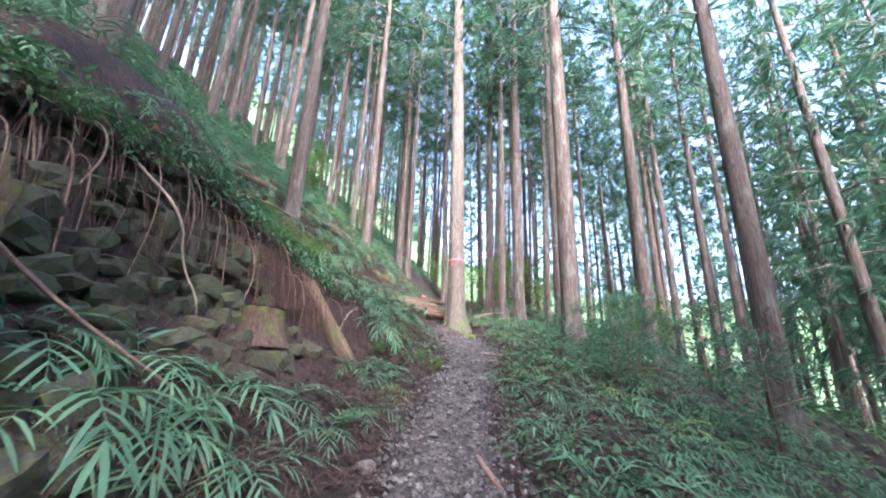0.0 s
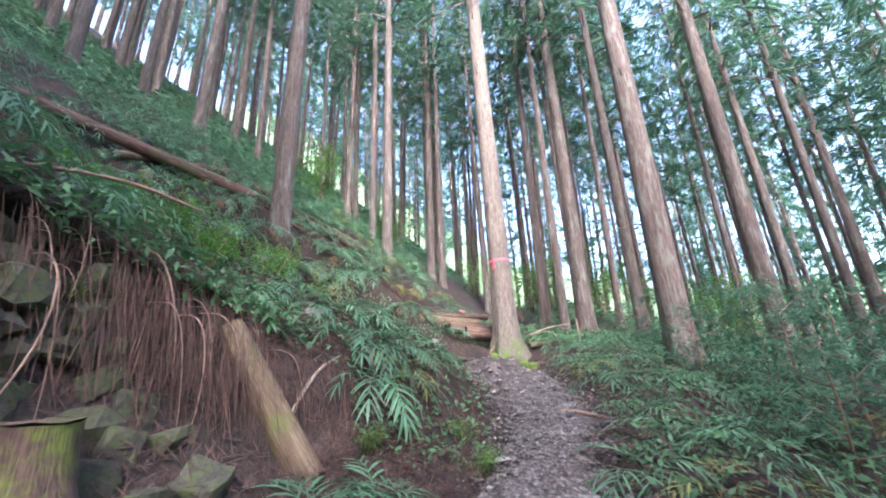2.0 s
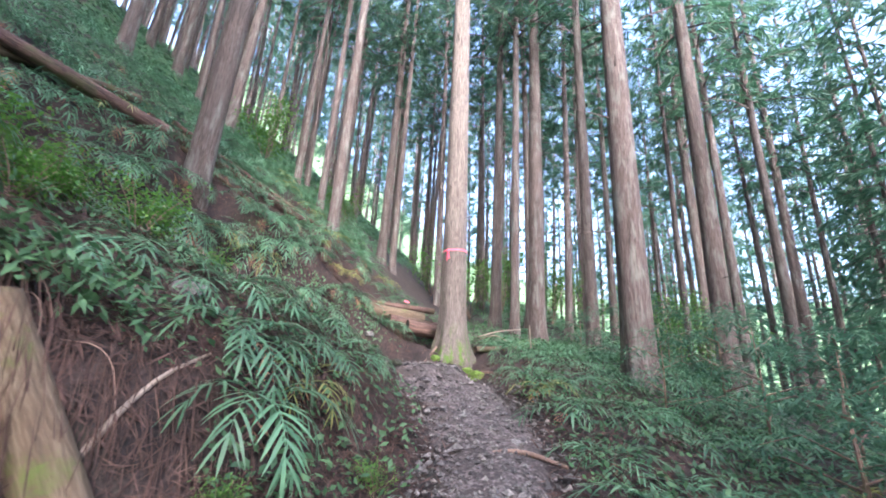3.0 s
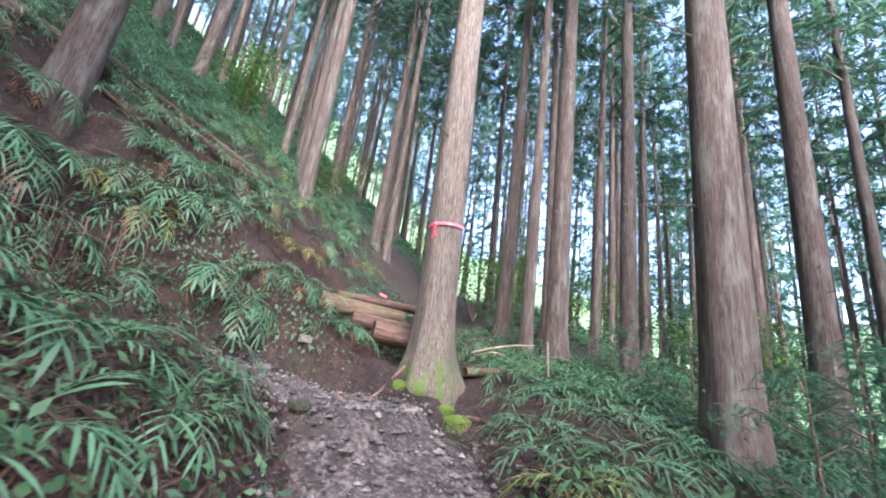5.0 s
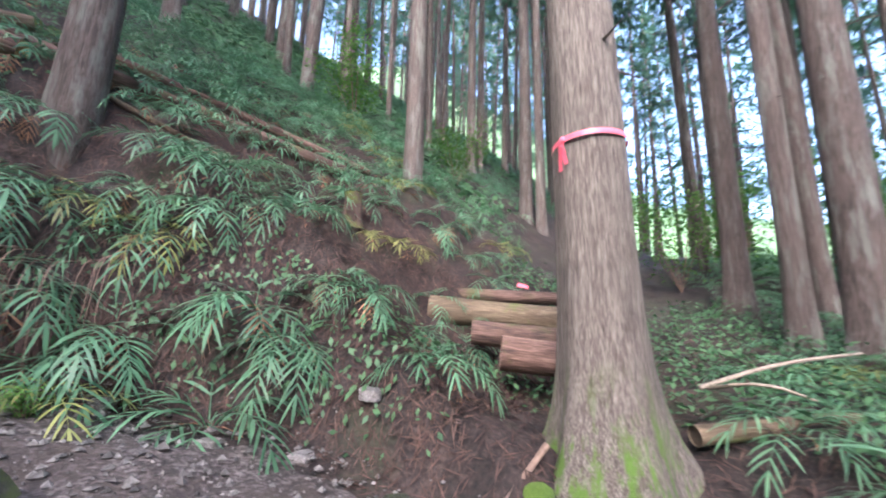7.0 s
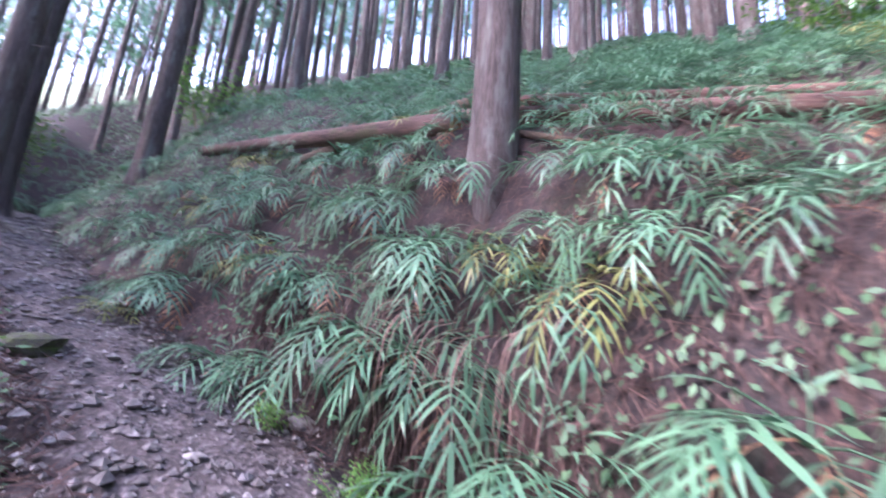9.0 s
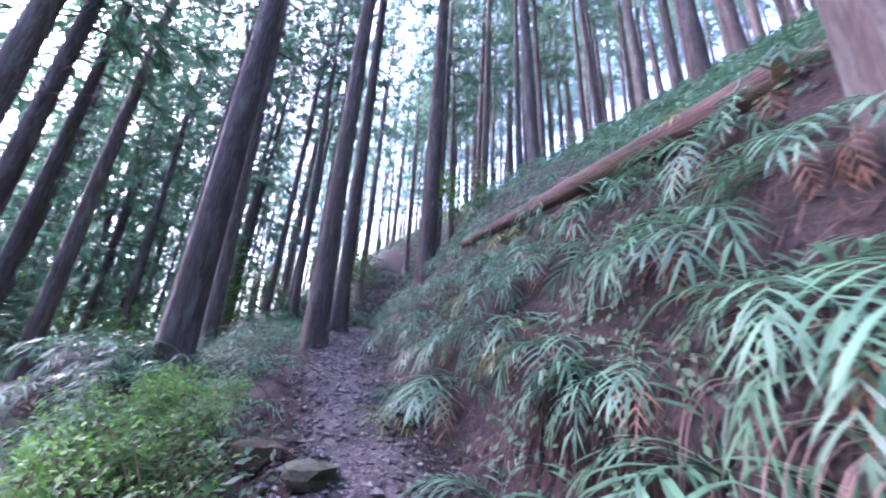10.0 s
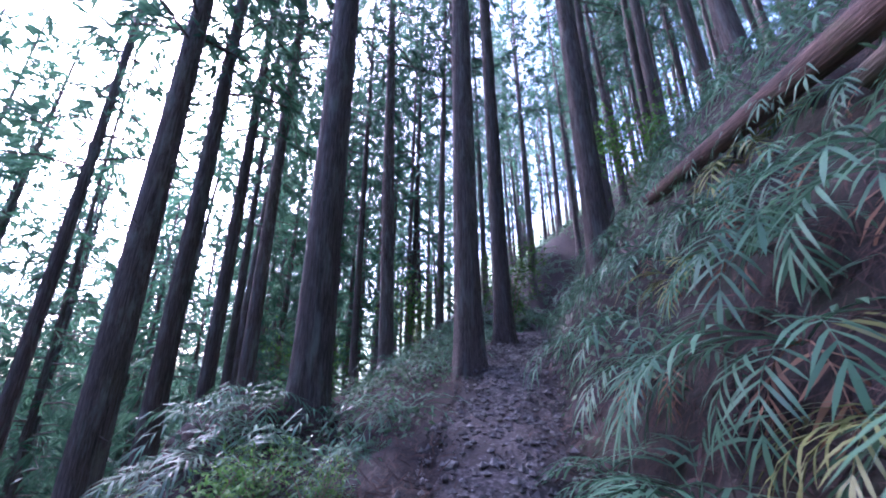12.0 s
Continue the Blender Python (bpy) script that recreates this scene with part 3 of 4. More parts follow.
YELLOW = [(-2.62, 8.85, 0.85), (-0.55, 4.1, 0.55), (1.15, 5.15, 0.7), (-4.55, 5.9, 0.6), (-0.95, 6.4, 0.7), (1.1, 8.1, 0.7)]
for x, y, s in PLACED:
    fern(x, y, s, 10, dead=3)
for x, y, s in YELLOW:
    fern(x, y, s, 8, True, 3)


def scattered(count, lo, hi, gap, apart, taken):
    """Up to count random places off the trail, none too close to another."""
    x, y = np.array([(uni(lo[0], hi[0]), uni(lo[1], hi[1])) for _ in range(count * 4)]).T
    ok = np.ones(len(x), bool)
    for leg in (LEG_1, LEG_2):
        d, v = along(leg, x, y)
        ok &= d > v[1] + gap
    out = []
    for a, c in zip(x[ok].tolist(), y[ok].tolist()):
        if len(out) < count and all(abs(a - p) > apart or abs(c - q) > apart for p, q in taken):
            taken.append((a, c))
            out.append((a, c))
    return out


taken = [(x, y) for x, y, *_ in PLACED + YELLOW] + [(-1.75, 3.95), (-1.5, 4.9), (-1.9, 4.6), (-2.3, 10.8), (-1.2, 11), (-2.3, 3.4)]
for x, y in scattered(42, (-5.2, 6.6), (-1.9, 10.8), 0.28, 0.26, taken) + scattered(150, (-6.8, 5.2), (-1.2, 13.5), 0.3, 0.33, taken) + scattered(30, (0.9, 3.0), (3.4, 13), 0.3, 0.5, taken):
    if not (x > -2.6 and y < 5.6 and x < 0):
        fern(x, y, uni(0.65, 1.0) * (0.6 if -3.6 < x < -2.3 and y < 7.2 else 1), 7, RNG.random() < 0.12, 2)

far_frond = [arrays(frond_soup(k + 30, 0.62, 5, 1).mesh("frond", [FERN], smooth=False)) for k in range(3)]
items = []
for lo, hi, n in (((-14, -3), (-2.6, 30), 620), ((0.9, 2), (9, 26), 260), ((-22, 10), (-5, 42), 420), ((-18, -12), (-8, -1), 170)):
    for x, y in scattered(n, lo, hi, 0.35, 0.4, []):
        s, b = uni(0.7, 1.15), at(x, y)
        for w, p in fern_turns(x, y, 7):
            items.append((RNG.choice(far_frond), b @ pose(0, 0, 0, 0, p, w) @ Matrix.Scale(s, 4), 0))
gathered("fern_undergrowth", items, [FERN], "dense green ferns covering the hillside", "ferns")


# ---- loose cover: leaves, litter, gravel ----
NPR = np.random.default_rng(5)


def field(name, n, lo, hi, gap, size, narrow, height, mat, label, category, tilt=0.5, patch=None, keep=None):
    """Many small flat leaves or needles scattered over the ground."""
    x, y = NPR.uniform(lo[0], hi[0], n), NPR.uniform(lo[1], hi[1], n)
    ok = np.ones(n, bool)
    for leg in (LEG_1, LEG_2):
        d, v = along(leg, x, y)
        ok &= d > v[1] + gap + NPR.uniform(-0.12, 0.12, n)
    if patch:
        ok &= vnoise(x / patch, y / patch, 33) > -0.4
    if keep is not None:
        ok &= keep(x, y)
    x, y = x[ok], y[ok]
    k = len(x)
    p = np.stack([x, y, ground(x, y)], 1)
    e = 0.08
    gxs, gys = (ground(x + e, y) - p[:, 2]) / e, (ground(x, y + e) - p[:, 2]) / e
    p[:, 2] += NPR.uniform(0.005, 1, k) ** 1.6 * height + 0.008
    w = NPR.uniform(0, 6.283, k)
    d = np.stack([np.cos(w), np.sin(w), gxs * np.cos(w) + gys * np.sin(w) + NPR.uniform(-tilt, tilt, k)], 1)
    d /= np.linalg.norm(d, axis=1)[:, None]
    up = np.stack([-gxs, -gys, np.ones(k)], 1) + NPR.uniform(-tilt, tilt, (k, 3))
    s = np.cross(d, up)
    s /= np.linalg.norm(s, axis=1)[:, None]
    q = size * NPR.uniform(0.6, 1.4, k)[:, None]
    v = np.stack([p, p + d * q * 0.45 + s * q * narrow, p + d * q, p + d * q * 0.45 - s * q * narrow], 1).reshape(-1, 3)
    me = bpy.data.meshes.new(name)
    me.from_pydata(v.tolist(), [], np.arange(4 * k).reshape(-1, 4).tolist())
    me.materials.append(mat)
    return tagged(new(name, me), label, category, kind="stuff")


field("undergrowth", 115000, (-9, -2), (5, 15), 0.12, 0.06, 0.24, 0.22, HERB, "low green leafy undergrowth in patches", "plants", 0.7, 1.3, lambda x, y: ~((x > -2.5) & (x < 0) & (y < 5.4)))
field("far_undergrowth", 60000, (-26, 6), (-3, 44), 0.3, 0.2, 0.26, 0.4, HERB, "green undergrowth between the far trunks", "plants", 0.7, 2.2, lambda x, y: (x < -8.5) | (y > 15))
field("upper_undergrowth", 42000, (-27, -16), (-6.5, 6), 0.25, 0.16, 0.24, 0.35, HERB, "green undergrowth along the upper trail", "plants", 0.7, 2.2, lambda x, y: (x < -9) | (y < -2))
field("valley_undergrowth", 36000, (2, -8), (22, 36), 0.3, 0.2, 0.22, 0.5, HERB, "green undergrowth on the lower slope", "plants", 0.7, 2.2, lambda x, y: (x > 5) | (y > 15) | (y < -3))
field("needle_litter", 75000, (-7, -1), (4.5, 13.5), -0.1, 0.11, 0.045, 0.05, LITTER, "reddish-brown fallen cedar needles and twigs", "litter", 0.35)
field("needle_mat", 40000, (-2.8, 0.5), (-0.1, 9.5), 0.0, 0.13, 0.022, 0.1, LITTER, "tangled brown dead fern and cedar twigs on the bank", "litter", 0.8)
field("bank_litter", 45000, (-5.4, 5.0), (-0.6, 12.0), 0.0, 0.13, 0.028, 0.09, LITTER, "brown twigs and roots on the cut bank", "litter", 0.8)
field("edge_litter", 9000, (0.4, 1.5), (2.2, 9.5), 0.0, 0.15, 0.025, 0.15, LITTER, "brown dead fern leaves beside the path", "litter", 0.8)


def gravel(n=26000):
    k = NPR.integers(0, len(TR) - 1, n)
    a = NPR.uniform(-1.15, 1.15, n) * (TR[k, 3] + 0.05)
    x, y = TR[k, 0] + sidev[k, 0] * a + NPR.uniform(-0.06, 0.06, n), TR[k, 1] + sidev[k, 1] * a + NPR.uniform(-0.06, 0.06, n)
    near = (np.abs(x + 2) < 7) & (y > 1) & (y < 11)
    x, y = x[near], y[near]
    r = 0.007 + 0.02 * NPR.uniform(0, 1, len(x)) ** 3 + 0.02 * (NPR.uniform(0, 1, len(x)) > 0.97)
    c = np.stack([x, y, ground(x, y) + 0.032 + r * 0.25], 1)
    base = np.array([(1, 0, 0), (-1, 0, 0), (0, 1, 0), (0, -1, 0), (0, 0, 0.7), (0, 0, -0.7)])
    w = NPR.uniform(0, 6.28, len(x))
    sc = NPR.uniform(0.6, 1.5, (len(x), 6, 3)) * base
    rot = np.stack([sc[..., 0] * np.cos(w)[:, None] - sc[..., 1] * np.sin(w)[:, None], sc[..., 0] * np.sin(w)[:, None] + sc[..., 1] * np.cos(w)[:, None], sc[..., 2]], -1)
    v = c[:, None] + rot * r[:, None, None]
    tri = np.array([(0, 2, 4), (2, 1, 4), (1, 3, 4), (3, 0, 4), (2, 0, 5), (1, 2, 5), (3, 1, 5), (0, 3, 5)])
    f = (np.arange(len(x))[:, None, None] * 6 + tri).reshape(-1, 3)
    me = bpy.data.meshes.new("gravel")
    me.from_pydata(v.reshape(-1, 3).tolist(), [], f.tolist())
    me.materials.append(PEBBLE)
    tagged(new("gravel", me), "loose pale grey stones strewn on the path", "gravel", kind="stuff")


gravel()


# ---- stones and the old wall ----
def stone_mesh(seed, mat, square=0.6, rough=0.16):
    bm = bmesh.new()
    bmesh.ops.create_icosphere(bm, subdivisions=2, radius=1)
    o = seed * 7.3
    for v in bm.verts:
        c = v.co.normalized()
        c = Vector([math.copysign(abs(a) ** square, a) for a in c])
        v.co = c * (1 + rough * noise.noise(c * 1.4 + Vector((o, o, o)))) 
    me = bpy.data.meshes.new("stone")
    bm.to_mesh(me)
    bm.free()
    me.materials.append(mat)
    return me


WALLSTONES = [stone_mesh(k, STONE, 0.42, 0.5) for k in range(7)]
STONES = [stone_mesh(k + 9, STONE, 0.75, 0.35) for k in range(3)]
PALE = [stone_mesh(k + 15, PEBBLE, 0.75, 0.35) for k in range(3)]
wall = thing("retaining_wall", Matrix.Identity(4), "old dry-laid wall of mossy dark field stones in the bank", "stone wall", kind="structure")


def bank_x(y, z, x0=-1.3):
    """Where the bank beside the lower trail reaches the height z."""
    x = x0
    while x > -5 and ground_z(x, y) < z:
        x -= 0.03
    return x


for row in range(12):
    y = 0.9 + uni(0, 0.2)
    while y < 4.5 - row * 0.03:
        w = uni(0.13, 0.33)
        z = 1.3 + 0.228 * (y - 2.5) + 0.12 + row * 0.175 + uni(-0.03, 0.03)
        x = bank_x(y + w / 2, z)
        part("stone", RNG.choice(WALLSTONES), wall, pose(x - 0.06 + uni(-0.07, 0.07), y + w / 2, z + uni(-0.03, 0.03), uni(-22, 22), uni(-18, 18), uni(-20, 20)) @ Matrix.Diagonal((uni(0.11, 0.17), w * uni(0.46, 0.6), uni(0.06, 0.12), 1)))
        y += w * 1.02


def overhang(name, path, label):
    """A lip of earth held by roots: an uneven roll along the top of a cut bank."""
    s = Soup()
    sides, c = 12, []
    for a, b in zip(path[:-1], path[1:]):
        n = max(2, int((Vector(b[:3]) - Vector(a[:3])).length / 0.1))
        c += [[p + (q - p) * i / n for p, q in zip(a, b)] for i in range(n)]
    for x, y, z, r in c:
        for k in range(sides):
            w = 2 * math.pi * k / sides
            q = r * (1 + 0.9 * noise.noise(Vector((math.cos(w) * 1.2, math.sin(w) * 1.2 + z, y * 2.6))) + 0.45 * noise.noise(Vector((math.cos(w) * 4, math.sin(w) * 4, y * 7))))
            s.v.append((x + q * 1.5 * math.cos(w), y, z + q * 0.75 * math.sin(w)))
    for i in range(len(c) - 1):
        for k in range(sides):
            k2 = (k + 1) % sides
            s.f.append((i * sides + k, i * sides + k2, (i + 1) * sides + k2, (i + 1) * sides + k))
    s.m = [0] * len(s.f)
    tagged(new(name, s.mesh(name, [SOIL])), label, "bank", kind="structure")


overhang("bank_overhang", [(bank_x(y, zz) + 0.0, y, zz, 0.11 if 0.8 < y < 4.6 else 0.08) for y in (0.4, 0.9, 1.5, 2.1, 2.6, 3.0, 3.4, 3.8, 4.2, 4.6, 5.0, 5.3) for zz in (3.3 + 0.1 * (y - 3) - 0.5 * max(0, 1.6 - y) - 0.45 * max(0, y - 3.7) + uni(-0.1, 0.1),)], "overhanging lip of root-bound earth above the old wall")


def loose(x, y, r, pale=False, label="rough grey stone half sunk in the soil", flat=0.6):
    ob = thing("stone", at(x, y, r * flat * 0.35, uni(0, 360)) @ Matrix.Diagonal((r * uni(0.9, 1.3), r * uni(0.8, 1.1), r * flat, 1)), label, "stone", "stones beside the path", RNG.choice(PALE if pale else STONES))
    return ob


loose(-3.45, 5.98, 0.14, label="mossy stone at the path edge").data = stone_mesh(31, MOSSLOG, 0.7, 0.3)
for x, y, r, pale in ((-3.55, 6.35, 0.13, False), (-1.64, 8.26, 0.17, False), (-1.94, 8.14, 0.1, False), (-1.76, 6.05, 0.1, True), (-1.3, 9.95, 0.08, True), (-0.4, 2.7, 0.07, True),
                      (-0.3, 3.1, 0.05, True), (0.55, 3.3, 0.06, True), (-0.55, 9.6, 0.07, True), (0.35, 9.0, 0.08, False), (0.05, 8.9, 0.06, True), (-0.9, 9.7, 0.09, False), (-3.75, 8.05, 0.1, True),
                      (-3.6, 7.95, 0.07, True), (-3.9, 7.9, 0.06, True), (-2.6, 9.05, 0.07, True), (-1.1, 8.2, 0.1, False), (-0.6, 8.3, 0.08, False), (-4.75, 5.75, 0.07, False), (-4.45, 5.0, 0.05, True),
                      (0.45, 5.2, 0.06, True), (0.6, 6.9, 0.06, True), (-0.2, 7.2, 0.05, True), (-2.2, 7.6, 0.08, False), (-2.7, 7.0, 0.07, False), (-1.9, 9.3, 0.06, True), (-1.5, 9.6, 0.07, True)):
    loose(x, y, r, pale)


# ---- logs, stumps, branches ----
def log(p0, p1, r0, r1, mat, end, label, group="", bumps=0.06):
    """A felled trunk: bark and two sawn ends."""
    p0, p1 = Vector(p0), Vector(p1)
    e = thing("log", Matrix.Translation(p0) @ (p1 - p0).to_track_quat("Z", "Y").to_matrix().to_4x4(), label, "log", group)
    q, n, sides = (p1 - p0).length, 12, 18
    s = Soup()
    o = uni(0, 50)
    for i in range(n + 1):
        t = i / n
        for k in range(sides):
            w = 2 * math.pi * k / sides
            r = (r0 + (r1 - r0) * t) * (1 + bumps * noise.noise(Vector((math.cos(w) * 1.3, math.sin(w) * 1.3, t * q * 1.2 + o))))
            s.v.append((r * math.cos(w), r * math.sin(w), t * q))
    for i in range(n):
        for k in range(sides):
            k2 = (k + 1) % sides
            s.f.append((i * sides + k, i * sides + k2, (i + 1) * sides + k2, (i + 1) * sides + k))
    s.m = [0] * len(s.f)
    part("bark", s.mesh("bark", [mat]), e)
    for z, r, sg in ((0.01, r0, -1), (q - 0.01, r1, 1)):
        c = Soup()
        ring = [(r * 0.93 * math.cos(2 * math.pi * k / 18), r * 0.93 * math.sin(2 * math.pi * k / 18), 0) for k in range(18)]
        for k in range(18):
            c.quad((ring[k], ring[(k + 1) % 18], (0, 0, sg * -0.004)))
        part("sawn_end", c.mesh("sawn_end", [end]), e, Matrix.Translation((0, 0, z)))
    return e


def lay(x0, y0, x1, y1, r):
    """Both ends of a straight log that rests on the highest ground under it."""
    a, b = ground_z(x0, y0), ground_z(x1, y1)
    lift = max(ground_z(x0 + (x1 - x0) * t / 20, y0 + (y1 - y0) * t / 20) - (a + (b - a) * t / 20) for t in range(21))
    return (x0, y0, a + lift * 0.85 + r * 0.6), (x1, y1, b + lift * 0.85 + r * 0.6)


def on_ground(x, y, dz):
    return (x, y, ground_z(x, y) + dz)


log(*lay(-7.2, 4.7, -4.6, 8.75, 0.1), 0.075, 0.12, LOGBARK, FRESHWOOD, "long reddish log lying across the slope", "felled trunks on the slope")
log(*lay(-4.95, 8.7, -3.38, 11.65, 0.1), 0.11, 0.09, LOGBARK, FRESHWOOD, "felled reddish trunk lying on the slope behind a cedar", "felled trunks on the slope")
log(*lay(-5.1, 9.4, -3.4, 12.2, 0.06), 0.075, 0.055, LOGBARK, FRESHWOOD, "thin felled trunk beside a thicker one", "felled trunks on the slope")
log(*lay(-5.7, 6.9, -5.35, 8.9, 0.05), 0.06, 0.08, MOSSLOG, ENDWOOD, "mossy rotten log under the ferns")
log(*lay(-4.5, 9.0, -3.3, 10.3, 0.03), 0.035, 0.025, MOSSLOG, ENDWOOD, "weathered pole lying on the bank")
PILE = "log pile by the ribbon tree"
log((-1.78, 11.4, 3.64), (-0.6, 11.95, 3.55), 0.14, 0.13, MOSSLOG, ENDWOOD, "sawn log with a dark hollow end and moss on top", PILE)
log((-1.2, 11.2, 3.42), (-0.1, 11.7, 3.33), 0.11, 0.11, LOGBARK, ENDWOOD, "sawn log with mossy end in a pile", PILE)
log((-0.82, 10.95, 3.27), (0.2, 11.4, 3.17), 0.14, 0.135, LOGBARK, ENDWOOD, "thick sawn log with dark weathered end", PILE)
log((-1.95, 11.85, 3.84), (-0.4, 12.35, 3.78), 0.08, 0.07, LOGBARK, ENDWOOD, "upper log of the pile with peeling bark", PILE)
log(on_ground(0.45, 10.55, 0.12), on_ground(1.25, 11.1, 0.06), 0.055, 0.045, MOSSLOG, ENDWOOD, "mossy yellow-green pole lying by the tree foot")
log((-1.22, 5.08, 1.72), (-1.85, 5.0, 2.7), 0.11, 0.095, MOSSLOG, FRESHWOOD, "rotten mossy log leaning against the bank")


def stump(x, y, r, h, label, tag=False):
    e = thing("tree_stump", at(x, y, -0.05), label, "tree stump")
    s = Soup()
    sides, o = 28, uni(0, 30)
    zs = (0, 0.1, 0.2, 0.4, 0.65, 0.85, 1.0)
    for z in zs:
        for k in range(sides):
            w = 2 * math.pi * k / sides
            q = r * (1 + 0.45 * (1 - z) ** 2.5 + 0.1 * math.sin(4 * w + o) * (1.2 - z) + 0.05 * noise.noise(Vector((3 * math.cos(w), 3 * math.sin(w), z * 2 + o))))
            s.v.append((q * math.cos(w), q * math.sin(w), z * (h + 0.05) + (0.02 * noise.noise(Vector((2 * math.cos(w), 2 * math.sin(w), o))) if z == 1 else 0)))
    for i in range(len(zs) - 1):
        for k in range(sides):
            k2 = (k + 1) % sides
            s.f.append((i * sides + k, i * sides + k2, (i + 1) * sides + k2, (i + 1) * sides + k))
    s.m = [0] * len(s.f)
    part("bark", s.mesh("bark", [STUMPBARK]), e)
    c = Soup()
    for k in range(sides):
        a, b = 2 * math.pi * k / sides, 2 * math.pi * (k + 1) / sides
        for q0, q1, zz in ((0, 0.5, -0.03), (0.5, 1.04, -0.015)):
            c.quad([(r * q * math.cos(w), r * q * math.sin(w), h + 0.05 + zz + (0.02 if q > 0.9 else 0) + 0.012 * noise.noise(Vector((9 * q * math.cos(w), 9 * q * math.sin(w), o)))) for q, w in ((q0, a), (q1, a), (q1, b), (q0, b))])
    part("sawn_top", c.mesh("sawn_top", [MOSSLOG]), e)
    return e


STUMPBARK = surface("stump_bark", [(0.3, (0.025, 0.015, 0.012)), (0.5, (0.065, 0.038, 0.03)), (0.7, (0.12, 0.078, 0.06))], scale=4, stretch=(5, 5, 0.6), bump=1.0, fine=4, patch=(0.085, 0.115, 0.015), patch_scale=3.2, patch_cut=(0.5, 0.62))
stump(-1.78, 3.8, 0.2, 0.32, "mossy sawn stump below the stone wall")
stump(-2.6, 11.05, 0.1, 0.36, "small mossy stump among the ferns")
tape = Soup()
tape.quad(((-0.03, 0, -0.015), (0.03, 0, -0.017), (0.031, 0.002, 0.015), (-0.029, 0.001, 0.016)))
tape.quad(((0.03, 0, -0.012), (0.06, -0.012, -0.022), (0.062, -0.01, 0.006), (0.031, 0, 0.012)))
thing("plastic_tape", pose(-1.6, 3.55, ground_z(-1.6, 3.55) + 0.04, 0, 0, 30), "scrap of bright pink plastic tape on a stump", "tape", data=tape.mesh("plastic_tape", [PINK]))
thing("plastic_tape", pose(-1.0, 12.0, 3.92, 0, 10, 20) @ Matrix.Scale(1.3, 4), "scrap of bright pink plastic tape on the logs", "tape", data=tape.mesh("plastic_tape", [PINK]))


def limb(name, pts, r0, r1, mat, label, category, group="", sides=7):
    """A bent branch or root through the points, smoothed."""
    c = [Vector(p) for p in pts]
    for _ in range(2):
        d = [c[0]]
        for a, b in zip(c[:-1], c[1:]):
            d += [a.lerp(b, 0.25), a.lerp(b, 0.75)]
        c = d + [c[-1]]
    n = len(c)
    s = Soup()
    o = c[0].copy()
    s.tube([p - o for p in c], [(r0 + (r1 - r0) * i / (n - 1)) * (1 + 0.15 * noise.noise(p * 9)) for i, p in enumerate(c)], sides)
    return thing(name, Matrix.Translation(o), label, category, group, s.mesh(name, [mat]))


limb("branch", (on_ground(-1.42, 5.05, 0.03), on_ground(-1.4, 5.4, 0.06), on_ground(-1.36, 5.8, 0.04)), 0.018, 0.009, TWIG, "pale broken stick lying on the bank", "branch")
limb("branch", ((-2.2, 1.3, 2.55), (-1.95, 1.75, 2.0), (-1.5, 2.35, 1.5)), 0.016, 0.01, ROOT, "dark bare branch leaning down the bank", "branch")
limb("branch", ((-2.35, 2.6, 3.1), (-2.0, 2.75, 2.75), (-2.08, 2.95, 2.4), (-1.95, 3.1, 2.1), (-2.05, 3.2, 1.8)), 0.012, 0.007, TWIG, "thin pale crooked branch before the wall", "branch")
limb("branch", (on_ground(0.5, 10.75, 0.25), on_ground(0.9, 10.95, 0.32), (1.35, 11.2, ground_z(1.35, 11.2) + 0.4)), 0.016, 0.008, TWIG, "dead reddish branch beside the tree foot", "branch")
limb("branch", (on_ground(0.55, 11.0, 0.2), on_ground(0.8, 10.7, 0.3), on_ground(1.05, 10.9, 0.12)), 0.012, 0.006, TWIG, "dead reddish branch beside the tree foot", "branch")
limb("branch", (on_ground(1.45, 10.7, -0.02), (1.43, 10.7, ground_z(1.45, 10.7) + 0.25), (1.42, 10.71, ground_z(1.45, 10.7) + 0.45)), 0.016, 0.013, TWIG, "short upright dead stick among ferns", "branch")
limb("branch", ((-2.75, 3.9, 3.55), (-2.3, 4.4, 3.62), (-2.0, 4.75, 3.5)), 0.018, 0.01, ROOT, "thin branch sticking out over the wall", "branch")
limb("root", (on_ground(-0.2, 10.0, 0.12), on_ground(-0.42, 9.75, 0.03), on_ground(-0.5, 9.45, 0.025), on_ground(-0.32, 9.1, 0.02)), 0.018, 0.012, ROOT, "woody root looping over the ground by the tree", "root")
limb("root", (on_ground(-0.35, 9.7, 0.03), on_ground(-0.4, 9.4, 0.02), on_ground(-0.15, 9.0, 0.01)), 0.012, 0.008, ROOT, "woody root looping over the ground by the tree", "root")
for a, b, c in (((-0.05, 9.2), (0.0, 8.9), (0.15, 8.6)), ((-0.65, 9.35), (-0.6, 9.05), (-0.45, 8.9)), ((0.3, 3.1), (0.36, 2.8), (0.45, 2.6)), ((0.25, 9.6), (0.5, 9.4), (0.8, 9.3)), ((0.3, 6.6), (0.6, 6.7), (0.9, 6.5))):
    limb("root", (on_ground(*a, 0.0), on_ground(*b, 0.045), on_ground(*c, 0.0)), 0.024, 0.016, ROOT, "bare root crossing the stony path", "root", "roots crossing the path")


